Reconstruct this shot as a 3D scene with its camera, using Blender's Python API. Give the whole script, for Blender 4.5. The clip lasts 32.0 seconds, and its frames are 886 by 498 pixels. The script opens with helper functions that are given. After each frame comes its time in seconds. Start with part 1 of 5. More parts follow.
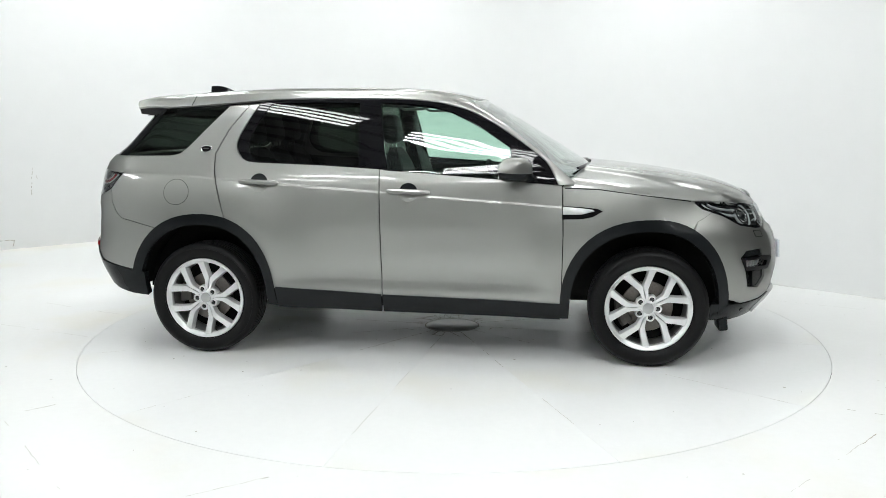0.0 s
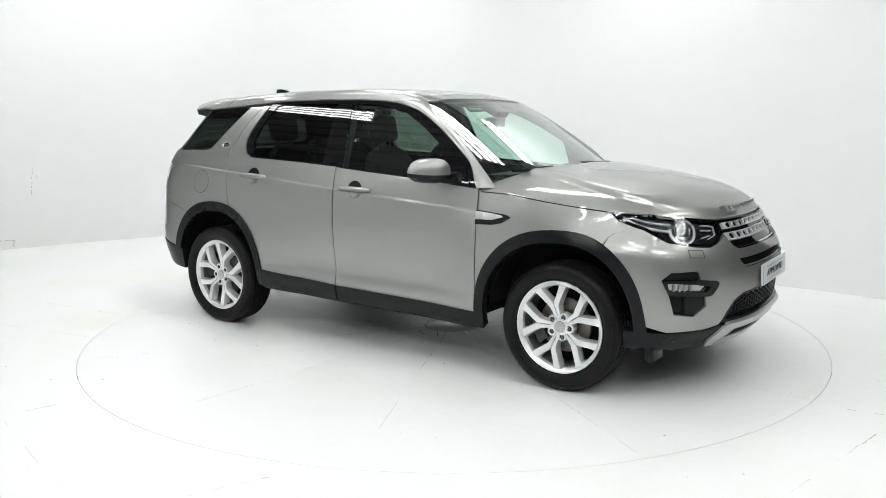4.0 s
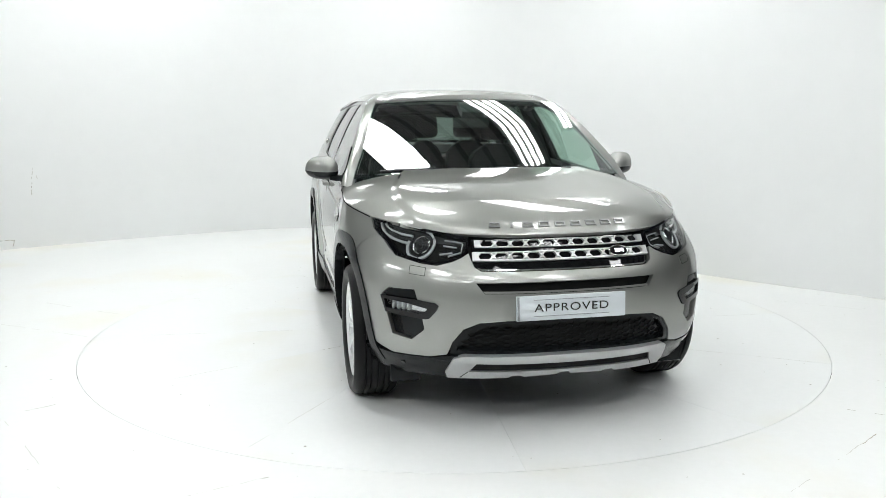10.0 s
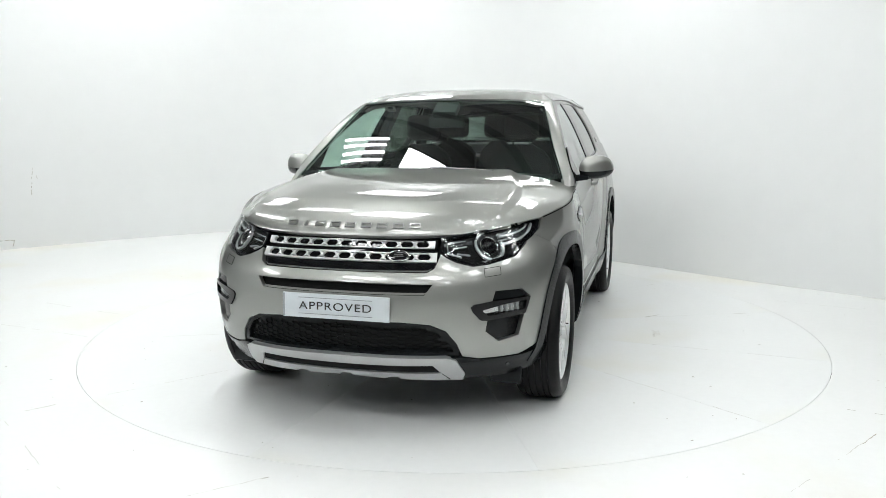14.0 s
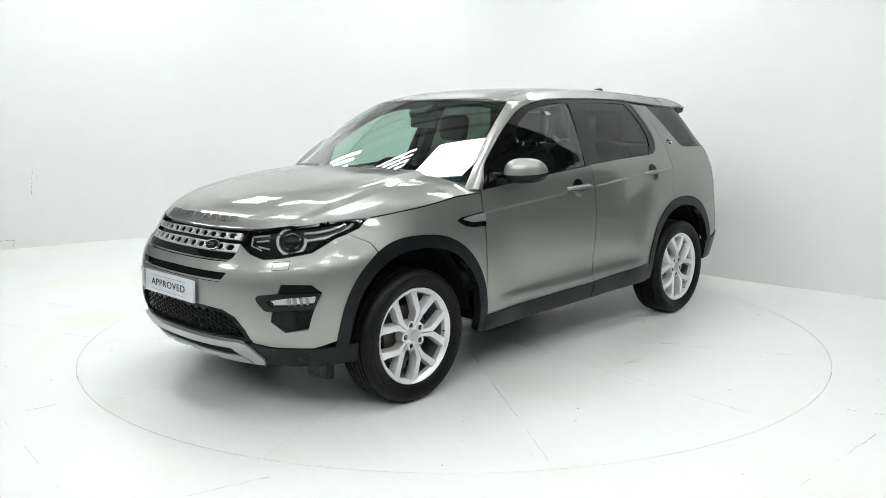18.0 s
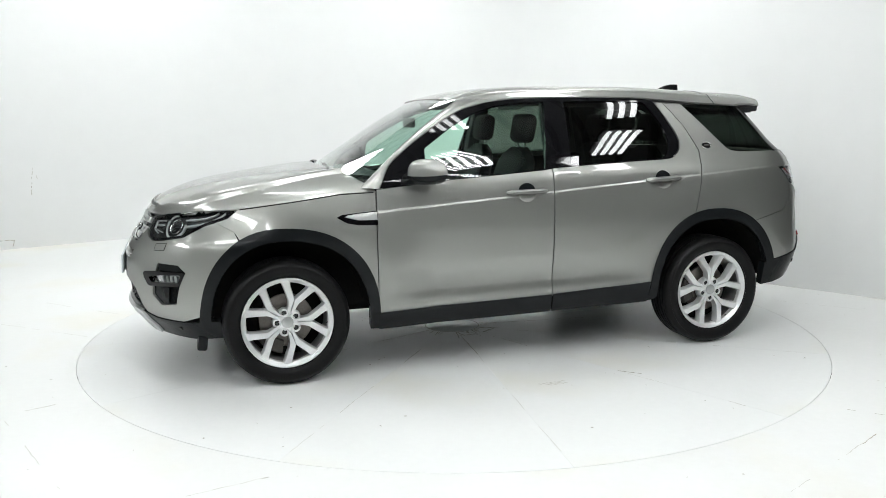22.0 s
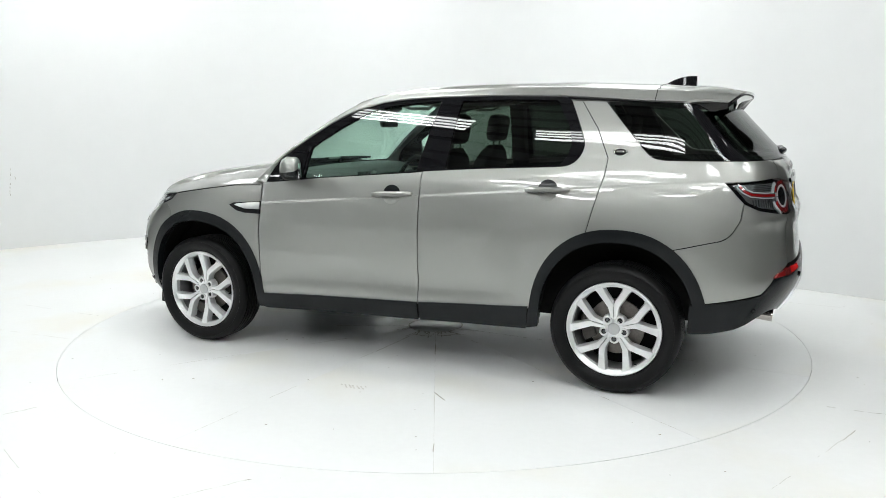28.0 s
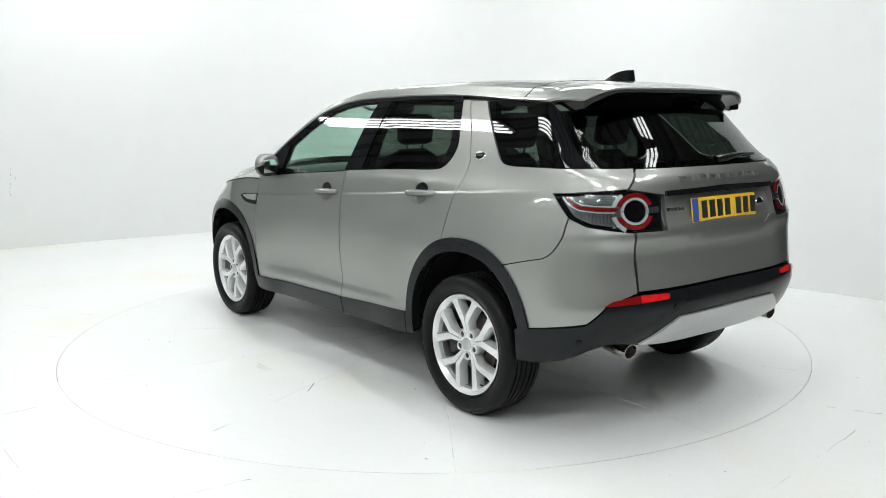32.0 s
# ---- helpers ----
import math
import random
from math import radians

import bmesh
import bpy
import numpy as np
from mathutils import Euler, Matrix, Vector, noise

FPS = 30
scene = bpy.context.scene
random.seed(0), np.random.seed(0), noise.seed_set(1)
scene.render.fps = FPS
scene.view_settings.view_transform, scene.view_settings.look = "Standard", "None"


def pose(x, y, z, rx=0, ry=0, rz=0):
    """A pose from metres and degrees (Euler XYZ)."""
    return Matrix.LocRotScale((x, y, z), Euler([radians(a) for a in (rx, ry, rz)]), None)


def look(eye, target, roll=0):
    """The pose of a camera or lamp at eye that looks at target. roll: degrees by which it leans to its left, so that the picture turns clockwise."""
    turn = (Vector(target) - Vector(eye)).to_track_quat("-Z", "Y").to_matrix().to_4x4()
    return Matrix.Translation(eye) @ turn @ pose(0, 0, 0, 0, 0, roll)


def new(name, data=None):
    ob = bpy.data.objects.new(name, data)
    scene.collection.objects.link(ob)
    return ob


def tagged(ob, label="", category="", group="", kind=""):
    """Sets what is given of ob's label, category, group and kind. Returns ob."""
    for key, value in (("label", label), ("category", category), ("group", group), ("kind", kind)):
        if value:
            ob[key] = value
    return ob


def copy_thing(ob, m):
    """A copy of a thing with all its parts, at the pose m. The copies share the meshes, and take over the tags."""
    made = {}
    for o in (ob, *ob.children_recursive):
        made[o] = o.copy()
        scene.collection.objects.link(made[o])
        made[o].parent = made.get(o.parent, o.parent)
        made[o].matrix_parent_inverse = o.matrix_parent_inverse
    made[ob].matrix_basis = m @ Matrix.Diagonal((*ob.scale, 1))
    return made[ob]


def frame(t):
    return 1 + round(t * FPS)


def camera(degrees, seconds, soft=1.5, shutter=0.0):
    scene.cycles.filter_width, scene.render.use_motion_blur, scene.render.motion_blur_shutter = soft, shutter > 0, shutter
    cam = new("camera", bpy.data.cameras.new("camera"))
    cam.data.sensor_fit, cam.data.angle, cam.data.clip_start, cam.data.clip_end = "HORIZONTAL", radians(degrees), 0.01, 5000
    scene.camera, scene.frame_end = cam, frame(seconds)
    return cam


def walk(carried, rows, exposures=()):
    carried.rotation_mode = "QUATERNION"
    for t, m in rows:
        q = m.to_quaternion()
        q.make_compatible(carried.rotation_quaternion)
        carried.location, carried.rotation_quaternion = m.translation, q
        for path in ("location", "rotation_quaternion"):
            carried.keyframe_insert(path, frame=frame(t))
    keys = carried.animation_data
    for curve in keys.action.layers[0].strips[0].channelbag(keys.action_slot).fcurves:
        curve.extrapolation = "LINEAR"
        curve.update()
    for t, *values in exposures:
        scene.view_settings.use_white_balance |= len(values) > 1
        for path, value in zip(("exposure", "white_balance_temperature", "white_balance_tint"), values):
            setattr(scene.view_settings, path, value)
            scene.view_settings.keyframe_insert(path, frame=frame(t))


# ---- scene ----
from mathutils import geometry

# ---- camera: on a stand, nudged a little to the right late in the shot ----
EYE = (0.0, -5.658, 1.462)


def aim(pan, tilt=9.12):
    p, t = radians(pan), radians(tilt)
    return look(EYE, (EYE[0] + math.sin(p) * math.cos(t), EYE[1] + math.cos(p) * math.cos(t), EYE[2] - math.sin(t)), -.30)


cam = camera(57.42, 32.0, soft=.75)
walk(cam, [(0.0, aim(-.63)), (24.6, aim(-.63)), (24.8, aim(-.45)), (25.0, aim(.03)), (25.5, aim(.05)),
           (26.5, aim(.35)), (27.5, aim(.57)), (32.0, aim(.57))])

# ---- light: a white studio lit by banks of ceiling tubes ----
world = bpy.data.worlds.new("studio_world")
scene.world = world
world.use_nodes = True
world.node_tree.nodes["Background"].inputs[0].default_value = (.9, .95, 1, 1)
world.node_tree.nodes["Background"].inputs[1].default_value = .02
scene.view_settings.exposure = 0.0
TUBE_POWER, PANEL_POWER = 18.9, 21.0


# ---- materials ----
def material(name, color, rough=.5, metal=0., coat=0., noise_scale=0., amount=0., bump=0., bump_scale=0., emit=None, ior=1.5,
             coat_rough=.03, rough_var=0., spec=.5):
    """A surface with two scales of colour change, uneven gloss and fine relief."""
    m = bpy.data.materials.new(name)
    m.use_nodes = True
    nt = m.node_tree
    b = nt.nodes["Principled BSDF"]
    b.inputs["Base Color"].default_value = (*color, 1)
    b.inputs["Roughness"].default_value = rough
    b.inputs["Metallic"].default_value = metal
    b.inputs["IOR"].default_value = ior
    b.inputs["Specular IOR Level"].default_value = spec
    b.inputs["Coat Weight"].default_value = coat
    b.inputs["Coat Roughness"].default_value = coat_rough
    b.inputs["Coat IOR"].default_value = 1.6
    if emit:
        b.inputs["Emission Color"].default_value = (*emit[0], 1)
        b.inputs["Emission Strength"].default_value = emit[1]
    if noise_scale or bump:
        geo = nt.nodes.new("ShaderNodeTexCoord")
    if noise_scale:
        fine, wide = nt.nodes.new("ShaderNodeTexNoise"), nt.nodes.new("ShaderNodeTexNoise")
        fine.inputs["Scale"].default_value, wide.inputs["Scale"].default_value = noise_scale, noise_scale / 14
        fine.inputs["Detail"].default_value, wide.inputs["Detail"].default_value = 4, 5
        add = nt.nodes.new("ShaderNodeMath")
        add.operation = "ADD"
        for n, i in ((fine, 0), (wide, 1)):
            nt.links.new(geo.outputs["Object"], n.inputs["Vector"])
            nt.links.new(n.outputs["Fac"], add.inputs[i])
        ramp = nt.nodes.new("ShaderNodeMapRange")
        ramp.inputs["From Min"].default_value, ramp.inputs["From Max"].default_value = .6, 1.4
        ramp.inputs["To Min"].default_value, ramp.inputs["To Max"].default_value = 1 - amount, 1 + amount
        nt.links.new(add.outputs[0], ramp.inputs["Value"])
        mul = nt.nodes.new("ShaderNodeVectorMath")
        mul.operation = "SCALE"
        mul.inputs[0].default_value = color
        nt.links.new(ramp.outputs[0], mul.inputs["Scale"])
        nt.links.new(mul.outputs[0], b.inputs["Base Color"])
        if rough_var:
            rr = nt.nodes.new("ShaderNodeMapRange")
            rr.inputs["From Min"].default_value, rr.inputs["From Max"].default_value = .3, .7
            rr.inputs["To Min"].default_value, rr.inputs["To Max"].default_value = rough - rough_var, rough + rough_var
            nt.links.new(wide.outputs["Fac"], rr.inputs["Value"])
            nt.links.new(rr.outputs[0], b.inputs["Roughness"])
    if bump:
        n, bp = nt.nodes.new("ShaderNodeTexNoise"), nt.nodes.new("ShaderNodeBump")
        n.inputs["Scale"].default_value, n.inputs["Detail"].default_value = bump_scale, 3
        bp.inputs["Strength"].default_value, bp.inputs["Distance"].default_value = bump, .002
        nt.links.new(geo.outputs["Object"], n.inputs["Vector"])
        nt.links.new(n.outputs["Fac"], bp.inputs["Height"])
        nt.links.new(bp.outputs[0], b.inputs["Normal"])
    return m


def glass(name, tint, gloss=1.0, ior=1.5, pane=False):
    """A tinted sheet: clear through, mirror-like by the angle; a clear pane shines on both its faces."""
    m = bpy.data.materials.new(name)
    m.use_nodes = True
    nt = m.node_tree
    nt.nodes.clear()
    out, mix = nt.nodes.new("ShaderNodeOutputMaterial"), nt.nodes.new("ShaderNodeMixShader")
    clear, shine, fr = nt.nodes.new("ShaderNodeBsdfTransparent"), nt.nodes.new("ShaderNodeBsdfGlossy"), nt.nodes.new("ShaderNodeLayerWeight")
    clear.inputs[0].default_value = (*tint, 1)
    shine.inputs["Color"].default_value = (gloss, gloss, gloss, 1)
    shine.inputs["Roughness"].default_value = .01
    fr.inputs["Blend"].default_value = .5
    steep, most = nt.nodes.new("ShaderNodeMath"), nt.nodes.new("ShaderNodeMapRange")
    steep.operation = "POWER"
    steep.inputs[1].default_value = 3.6 if pane else 5
    low = .078 if pane else ((ior - 1) / (ior + 1)) ** 2 * 1.05
    most.inputs["To Min"].default_value, most.inputs["To Max"].default_value = low, 1
    nt.links.new(fr.outputs["Facing"], steep.inputs[0])
    nt.links.new(steep.outputs[0], most.inputs["Value"])
    nt.links.new(most.outputs[0], mix.inputs[0])
    nt.links.new(clear.outputs[0], mix.inputs[1])
    nt.links.new(shine.outputs[0], mix.inputs[2])
    nt.links.new(mix.outputs[0], out.inputs[0])
    return m


def glow(name, color, strength):
    m = bpy.data.materials.new(name)
    m.use_nodes = True
    b = m.node_tree.nodes["Principled BSDF"]
    b.inputs["Base Color"].default_value = (*color, 1)
    b.inputs["Emission Color"].default_value = (*color, 1)
    b.inputs["Emission Strength"].default_value = strength
    return m


PAINT = material("metallic_paint", (.338, .344, .325), .42, .88, 1.0, 2600, .04, coat_rough=.006)
# flakes lie flat under the lacquer, so the base darkens towards a glancing view
PAINT.node_tree.nodes["Principled BSDF"].inputs["Specular Tint"].default_value = (.10, .10, .10, 1)
BLACK = material("gloss_black", (.005, .005, .006), .03, 0, 0, 60, .1, spec=.38)
CLAD = material("black_plastic", (.009, .0105, .0115), .22, 0, 0, 300, .12, .015, 900, rough_var=.03, spec=.2)
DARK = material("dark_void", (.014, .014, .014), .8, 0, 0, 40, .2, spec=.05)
CHROME = material("chrome", (.78, .78, .77), .08, 1.0, 0, 30, .03)
SATIN = material("satin_silver", (.50, .51, .51), .36, .75, 0, 60, .03)
ALLOY = material("alloy_silver", (.80, .81, .81), .36, .55, .6, 500, .04)
BARREL = material("barrel_grey", (.30, .30, .29), .45, .6, 0, 60, .15)
GRILLESILVER = material("grille_silver", (.60, .61, .61), .4, .35, .3, 500, .04)
BADGE = material("badge_silver", (.34, .345, .34), .28, .9, 0, 60, .05)
RUBBER = material("tyre_rubber", (.0068, .0068, .007), .42, 0, 0, 120, .25, .2, 500, rough_var=.08, spec=.16)
DISC = material("brake_steel", (.17, .155, .14), .4, .7, 0, 90, .25)
CALIPER = material("cast_iron", (.07, .065, .06), .6, .5, 0, 60, .25)
CLEARGLASS = glass("green_tinted_glass", (.66, .82, .75), pane=True)
SIDEGLASS = glass("side_glass", (.72, .90, .81), pane=True)
PRIVACY = glass("privacy_glass", (.10, .125, .105))
BACKGLASSMAT = glass("dark_rear_glass", (.17, .205, .185), .62)
LENS = glass("clear_lens", (.93, .95, .95), .9, 1.4)
RED = material("red_lens", (.19, .005, .006), .14, 0, .4, 120, .1)
REDLIT = material("red_reflector", (.62, .012, .012), .18, 0, .25, 30, .3, spec=.3)
SILVERLAMP = material("lamp_reflector", (.80, .80, .80), .14, 1.0, 0, 60, .06)
LAMPBASE = material("lamp_housing", (.045, .047, .05), .28, .5, 0, 50, .15)
LAMPGREY = material("lamp_grey", (.13, .135, .14), .24, .7, 0, 50, .1)
SMOKE = material("smoked_silver", (.16, .165, .17), .25, .6, 0, 90, .35)
LIGHTPIPE = material("white_light_pipe", (.42, .44, .44), .15, 0, .6, 80, .05)
PLATEWHITE = material("plate_white", (.62, .66, .69), .35, 0, .3, 200, .03)
PLATEYELLOW = material("plate_yellow", (.78, .50, .03), .35, 0, .3, 200, .04)
PLATEBLUE = material("plate_blue", (.03, .07, .30), .4, 0, 0, 200, .05)
INK = material("black_ink", (.012, .012, .012), .5, 0, 0, 200, .1)
GREYINK = material("grey_ink", (.25, .27, .28), .5, 0, 0, 200, .1)
LEATHER = material("black_leather", (.007, .007, .007), .55, 0, 0, 80, .2, .3, 400, spec=.12)
TRIM = material("dark_trim", (.018, .018, .018), .6, 0, 0, 90, .2, .3, 300)
HEADLINING = material("grey_headlining", (.22, .22, .205), .9, 0, 0, 200, .06)
DASHTOP = material("dashboard_grey", (.035, .038, .038), .6, 0, 0, 150, .15, .3, 300)
STEEL = material("exhaust_steel", (.52, .49, .45), .25, 1.0, 0, 60, .12)
MIRROR = material("mirror_silver", (.9, .9, .9), .01, 1.0)
FLOORWHITE = material("white_floor_paint", (.845, .855, .84), .36, 0, 0, 24, .02, .05, 90)
DISCWHITE = material("turntable_paint", (.85, .865, .855), .33, 0, 0, 24, .02, .05, 90)
WALLWHITE = material("white_wall_paint", (.76, .77, .765), .7, 0, 0, 5, .015, .06, 60)
WALLGREY = material("dark_wall_paint", (.06, .062, .062), .8, 0, 0, 5, .03, .06, 60)
WALLBOUNCE = material("pale_bounce_wall_paint", (.55, .56, .56), .8, 0, 0, 5, .03, .06, 60)
CEILING = material("grey_roof_deck", (.26, .27, .27), .7, 0, 0, 3, .2)
JOINT = material("joint_dirt", (.56, .56, .52), .8, 0, 0, 14, .5)
SCUFF = material("floor_scuff", (.64, .63, .59), .6, 0, 0, 120, .25)
CHIP = material("chipped_paint", (.42, .40, .35), .8, 0, 0, 80, .3)
RIB = material("roof_rib", (.10, .105, .105), .7, 0, 0, 3, .2)
FIXTURE = material("grey_enamel", (.05, .05, .05), .4, 0, 0, 50, .05)


def stain(m, tint, scale):
    """Faint warm, worn patches over a paint."""
    nt = m.node_tree
    b = nt.nodes["Principled BSDF"]
    old = b.inputs["Base Color"].links[0].from_socket
    co, n, r, mix = (nt.nodes.new(k) for k in ("ShaderNodeTexCoord", "ShaderNodeTexNoise", "ShaderNodeMapRange", "ShaderNodeMix"))
    n.inputs["Scale"].default_value, n.inputs["Detail"].default_value = scale, 6
    r.inputs["From Min"].default_value, r.inputs["From Max"].default_value = .53, .74
    r.inputs["To Max"].default_value = .8
    mix.data_type = "RGBA"
    nt.links.new(co.outputs["Object"], n.inputs["Vector"])
    nt.links.new(n.outputs["Fac"], r.inputs["Value"])
    nt.links.new(r.outputs[0], mix.inputs[0])
    nt.links.new(old, mix.inputs[6])
    mix.inputs[7].default_value = (*tint, 1)
    nt.links.new(mix.outputs[2], b.inputs["Base Color"])


stain(FLOORWHITE, (.82, .795, .70), .9)
stain(DISCWHITE, (.82, .82, .765), 1.1)
TUBE = glow("lit_tube", (.978, .998, 1.0), TUBE_POWER)
PANEL = glow("lit_diffuser", (.978, .998, 1.0), PANEL_POWER)


# ---- building helpers ----
def link(name, me, mat, parent=None, label=""):
    ob = new(name, me)
    if mat:
        me.materials.append(mat)
    if parent:
        ob.parent = parent
    return tagged(ob, label)


def flat_mesh(name, verts, faces, smooth=False, sharp=35):
    me = bpy.data.meshes.new(name)
    me.from_pydata([tuple(v) for v in verts], [], [tuple(f) for f in faces])
    if smooth:
        me.polygons.foreach_set("use_smooth", [True] * len(me.polygons))
        me.set_sharp_from_angle(angle=radians(sharp))
    me.update()
    return me


def part(name, bm, mat, parent, label="", smooth=True):
    me = bpy.data.meshes.new(name)
    bmesh.ops.recalc_face_normals(bm, faces=bm.faces)
    bm.to_mesh(me)
    bm.free()
    if smooth:
        me.polygons.foreach_set("use_smooth", [True] * len(me.polygons))
        me.set_sharp_from_angle(angle=radians(35))
    return link(name, me, mat, parent, label)


def block(sx, sy, sz, at=(0, 0, 0), bevel=0., turn=(0, 0, 0), segments=2, bm=None):
    bm = bm or bmesh.new()
    got = bmesh.ops.create_cube(bm, size=1, matrix=pose(*at, *turn) @ Matrix.Diagonal((sx, sy, sz, 1)))
    if bevel:
        edges = list({e for v in got["verts"] for e in v.link_edges})
        bmesh.ops.bevel(bm, geom=edges, offset=bevel, segments=segments, profile=.5, affect="EDGES")
    return bm


def lathe(profile, segs=64, axis="y", bm=None, closed=False):
    """Turns (radius, along) points about the axis."""
    bm = bm or bmesh.new()
    rings = []
    for k in range(segs):
        a = 2 * math.pi * k / segs
        c, s = math.cos(a), math.sin(a)
        rings.append([bm.verts.new((r * c, h, r * s) if axis == "y" else ((r * c, r * s, h) if axis == "z" else (h, r * c, r * s))) for r, h in profile])
    n = len(profile)
    for k in range(segs):
        a, b = rings[k], rings[(k + 1) % segs]
        for i in range(n if closed else n - 1):
            j = (i + 1) % n
            bm.faces.new((a[i], a[j], b[j], b[i]))
    return bm


def loft(rows, bm=None, caps=True, ring=True):
    """Skins cross-sections that have equal numbers of points."""
    bm = bm or bmesh.new()
    vs = [[bm.verts.new(p) for p in row] for row in rows]
    n = len(rows[0])
    for a, b in zip(vs, vs[1:]):
        for i in range(n if ring else n - 1):
            j = (i + 1) % n
            bm.faces.new((a[i], a[j], b[j], b[i]))
    if caps and ring:
        bm.faces.new(vs[0])
        bm.faces.new(vs[-1])
    return bm


def tube(path, r, segs=10, bm=None, closed=False):
    """A round bar along a path."""
    path = [Vector(p) for p in path]
    rows = []
    for i, p in enumerate(path):
        a, b = path[max(i - 1, 0)], path[min(i + 1, len(path) - 1)]
        if closed:
            a, b = path[i - 1], path[(i + 1) % len(path)]
        d = (b - a).normalized()
        side = d.cross(Vector((0, 0, 1)) if abs(d.z) < .9 else Vector((1, 0, 0))).normalized()
        up = side.cross(d)
        rr = r[i] if isinstance(r, (list, tuple)) else r
        rows.append([p + rr * (math.cos(q) * side + math.sin(q) * up) for q in (2 * math.pi * k / segs for k in range(segs))])
    if closed:
        rows.append(rows[0])
    return loft(rows, bm, caps=not closed)


def inside(poly, q):
    """Which of the points q lie in the polygon."""
    poly, q = np.array(poly), np.array(q)
    hit = np.zeros(len(q), bool)
    for (x1, y1), (x2, y2) in zip(poly, np.roll(poly, -1, 0)):
        if y1 == y2:
            continue
        c = ((y1 > q[:, 1]) != (y2 > q[:, 1])) & (q[:, 0] < (x2 - x1) * (q[:, 1] - y1) / (y2 - y1) + x1)
        hit ^= c
    return hit


def dense(poly, step):
    out = []
    for a, b in zip(poly, poly[1:] + poly[:1]):
        n = max(1, int(math.hypot(b[0] - a[0], b[1] - a[1]) / step))
        out += [(a[0] + (b[0] - a[0]) * i / n, a[1] + (b[1] - a[1]) * i / n) for i in range(n)]
    return out


def rounded(poly, r, n=4):
    """Rounds the corners of a polygon."""
    out = []
    for i, p in enumerate(poly):
        p, a, b = Vector(p), Vector(poly[i - 1]), Vector(poly[(i + 1) % len(poly)])
        da, db = (a - p), (b - p)
        k = min(r, da.length * .45, db.length * .45)
        p1, p2 = p + da.normalized() * k, p + db.normalized() * k
        for j in range(n + 1):
            t = j / n
            out.append(tuple((1 - t) ** 2 * p1 + 2 * t * (1 - t) * p + t * t * p2))
    return out


def outward(p):
    """A rough way out of the car at each point."""
    return np.stack([p[:, 0] * .25 * (np.abs(p[:, 0]) > 1.3), p[:, 1], .45 * (p[:, 2] - .75)], -1)


def skin(name, poly, mat, parent, fmap, holes=(), step=.045, lift=0., depth=.012, label="", out=outward, lines=()):
    """A panel on a curved surface: outline and holes in the surface's own two coordinates, with a turned-in rim."""
    loops = [dense(list(poly), step * .6)] + [dense(list(h), step * .5) for h in holes]
    pts, edges = [], []
    for lp in loops:
        k = len(pts)
        pts += lp
        edges += [(k + i, k + (i + 1) % len(lp)) for i in range(len(lp))]
    ring = np.array(pts)
    lo, hi = ring.min(0), ring.max(0)
    gx, gy = np.meshgrid(np.arange(lo[0], hi[0], step), np.arange(lo[1], hi[1], step))
    grid = np.stack([gx.ravel(), gy.ravel()], -1)
    if len(lines):
        lines = np.array(lines)
        grid = grid[np.array([((lines - g) ** 2).sum(1).min() for g in grid]) > (step * .4) ** 2]
        grid = np.concatenate([grid, lines])
    keep = inside(loops[0], grid)
    for h in loops[1:]:
        keep &= ~inside(h, grid)
    grid = grid[keep]
    if len(grid):
        near = np.array([((ring - g) ** 2).sum(1).min() for g in grid])
        grid = grid[near > (min(step * .35, .008) if len(lines) else step * .35) ** 2]
    allp = [Vector(p) for p in pts] + [Vector(p) for p in grid]
    v2, _, faces, *_ = geometry.delaunay_2d_cdt(allp, edges, [], 0, 1e-6)
    q = np.array([tuple(v) for v in v2])
    tri = np.array([f for f in faces if len(f) == 3])
    mid = q[tri].mean(1)
    keep = inside(loops[0], mid)
    for h in loops[1:]:
        keep &= ~inside(h, mid)
    tri = tri[keep]
    p = fmap(q[:, 0], q[:, 1])
    e = 2e-3
    n = np.cross(fmap(q[:, 0] + e, q[:, 1]) - fmap(q[:, 0] - e, q[:, 1]), fmap(q[:, 0], q[:, 1] + e) - fmap(q[:, 0], q[:, 1] - e))
    n /= np.maximum(np.linalg.norm(n, axis=1, keepdims=True), 1e-12)
    n *= np.sign((n * out(p)).sum(1) + 1e-12)[:, None]
    p = p + n * lift
    fn = np.cross(p[tri[:, 1]] - p[tri[:, 0]], p[tri[:, 2]] - p[tri[:, 0]])
    flip = (fn * n[tri[:, 0]]).sum(1) < 0
    tri[flip] = tri[flip][:, ::-1]
    count = {}
    for t in tri:
        for a, b in ((t[0], t[1]), (t[1], t[2]), (t[2], t[0])):
            count[(a, b)] = count.get((a, b), 0) + 1
    rim = [(a, b) for a, b in count if (b, a) not in count]
    used = sorted({i for ed in rim for i in ed})
    k = len(p)
    top = {v: k + i for i, v in enumerate(used)}
    low = {v: k + len(used) + i for i, v in enumerate(used)}
    verts = np.concatenate([p, p[used], p[used] - n[used] * depth])
    quads = [(top[b], top[a], low[a], low[b]) for a, b in rim]
    me = bpy.data.meshes.new(name)
    me.from_pydata(verts.tolist(), [], tri.tolist() + quads)
    me.polygons.foreach_set("use_smooth", [True] * len(tri) + [False] * len(quads))
    me.update()
    nor = np.zeros((len(me.loops), 3))
    li = np.zeros(len(me.loops), int)
    me.loops.foreach_get("vertex_index", li)
    nt = len(tri) * 3
    nor[:nt] = n[li[:nt]]
    me.normals_split_custom_set(nor.tolist())
    return link(name, me, mat, parent, label)


def flip(poly):
    return [(-u, z) for u, z in poly]


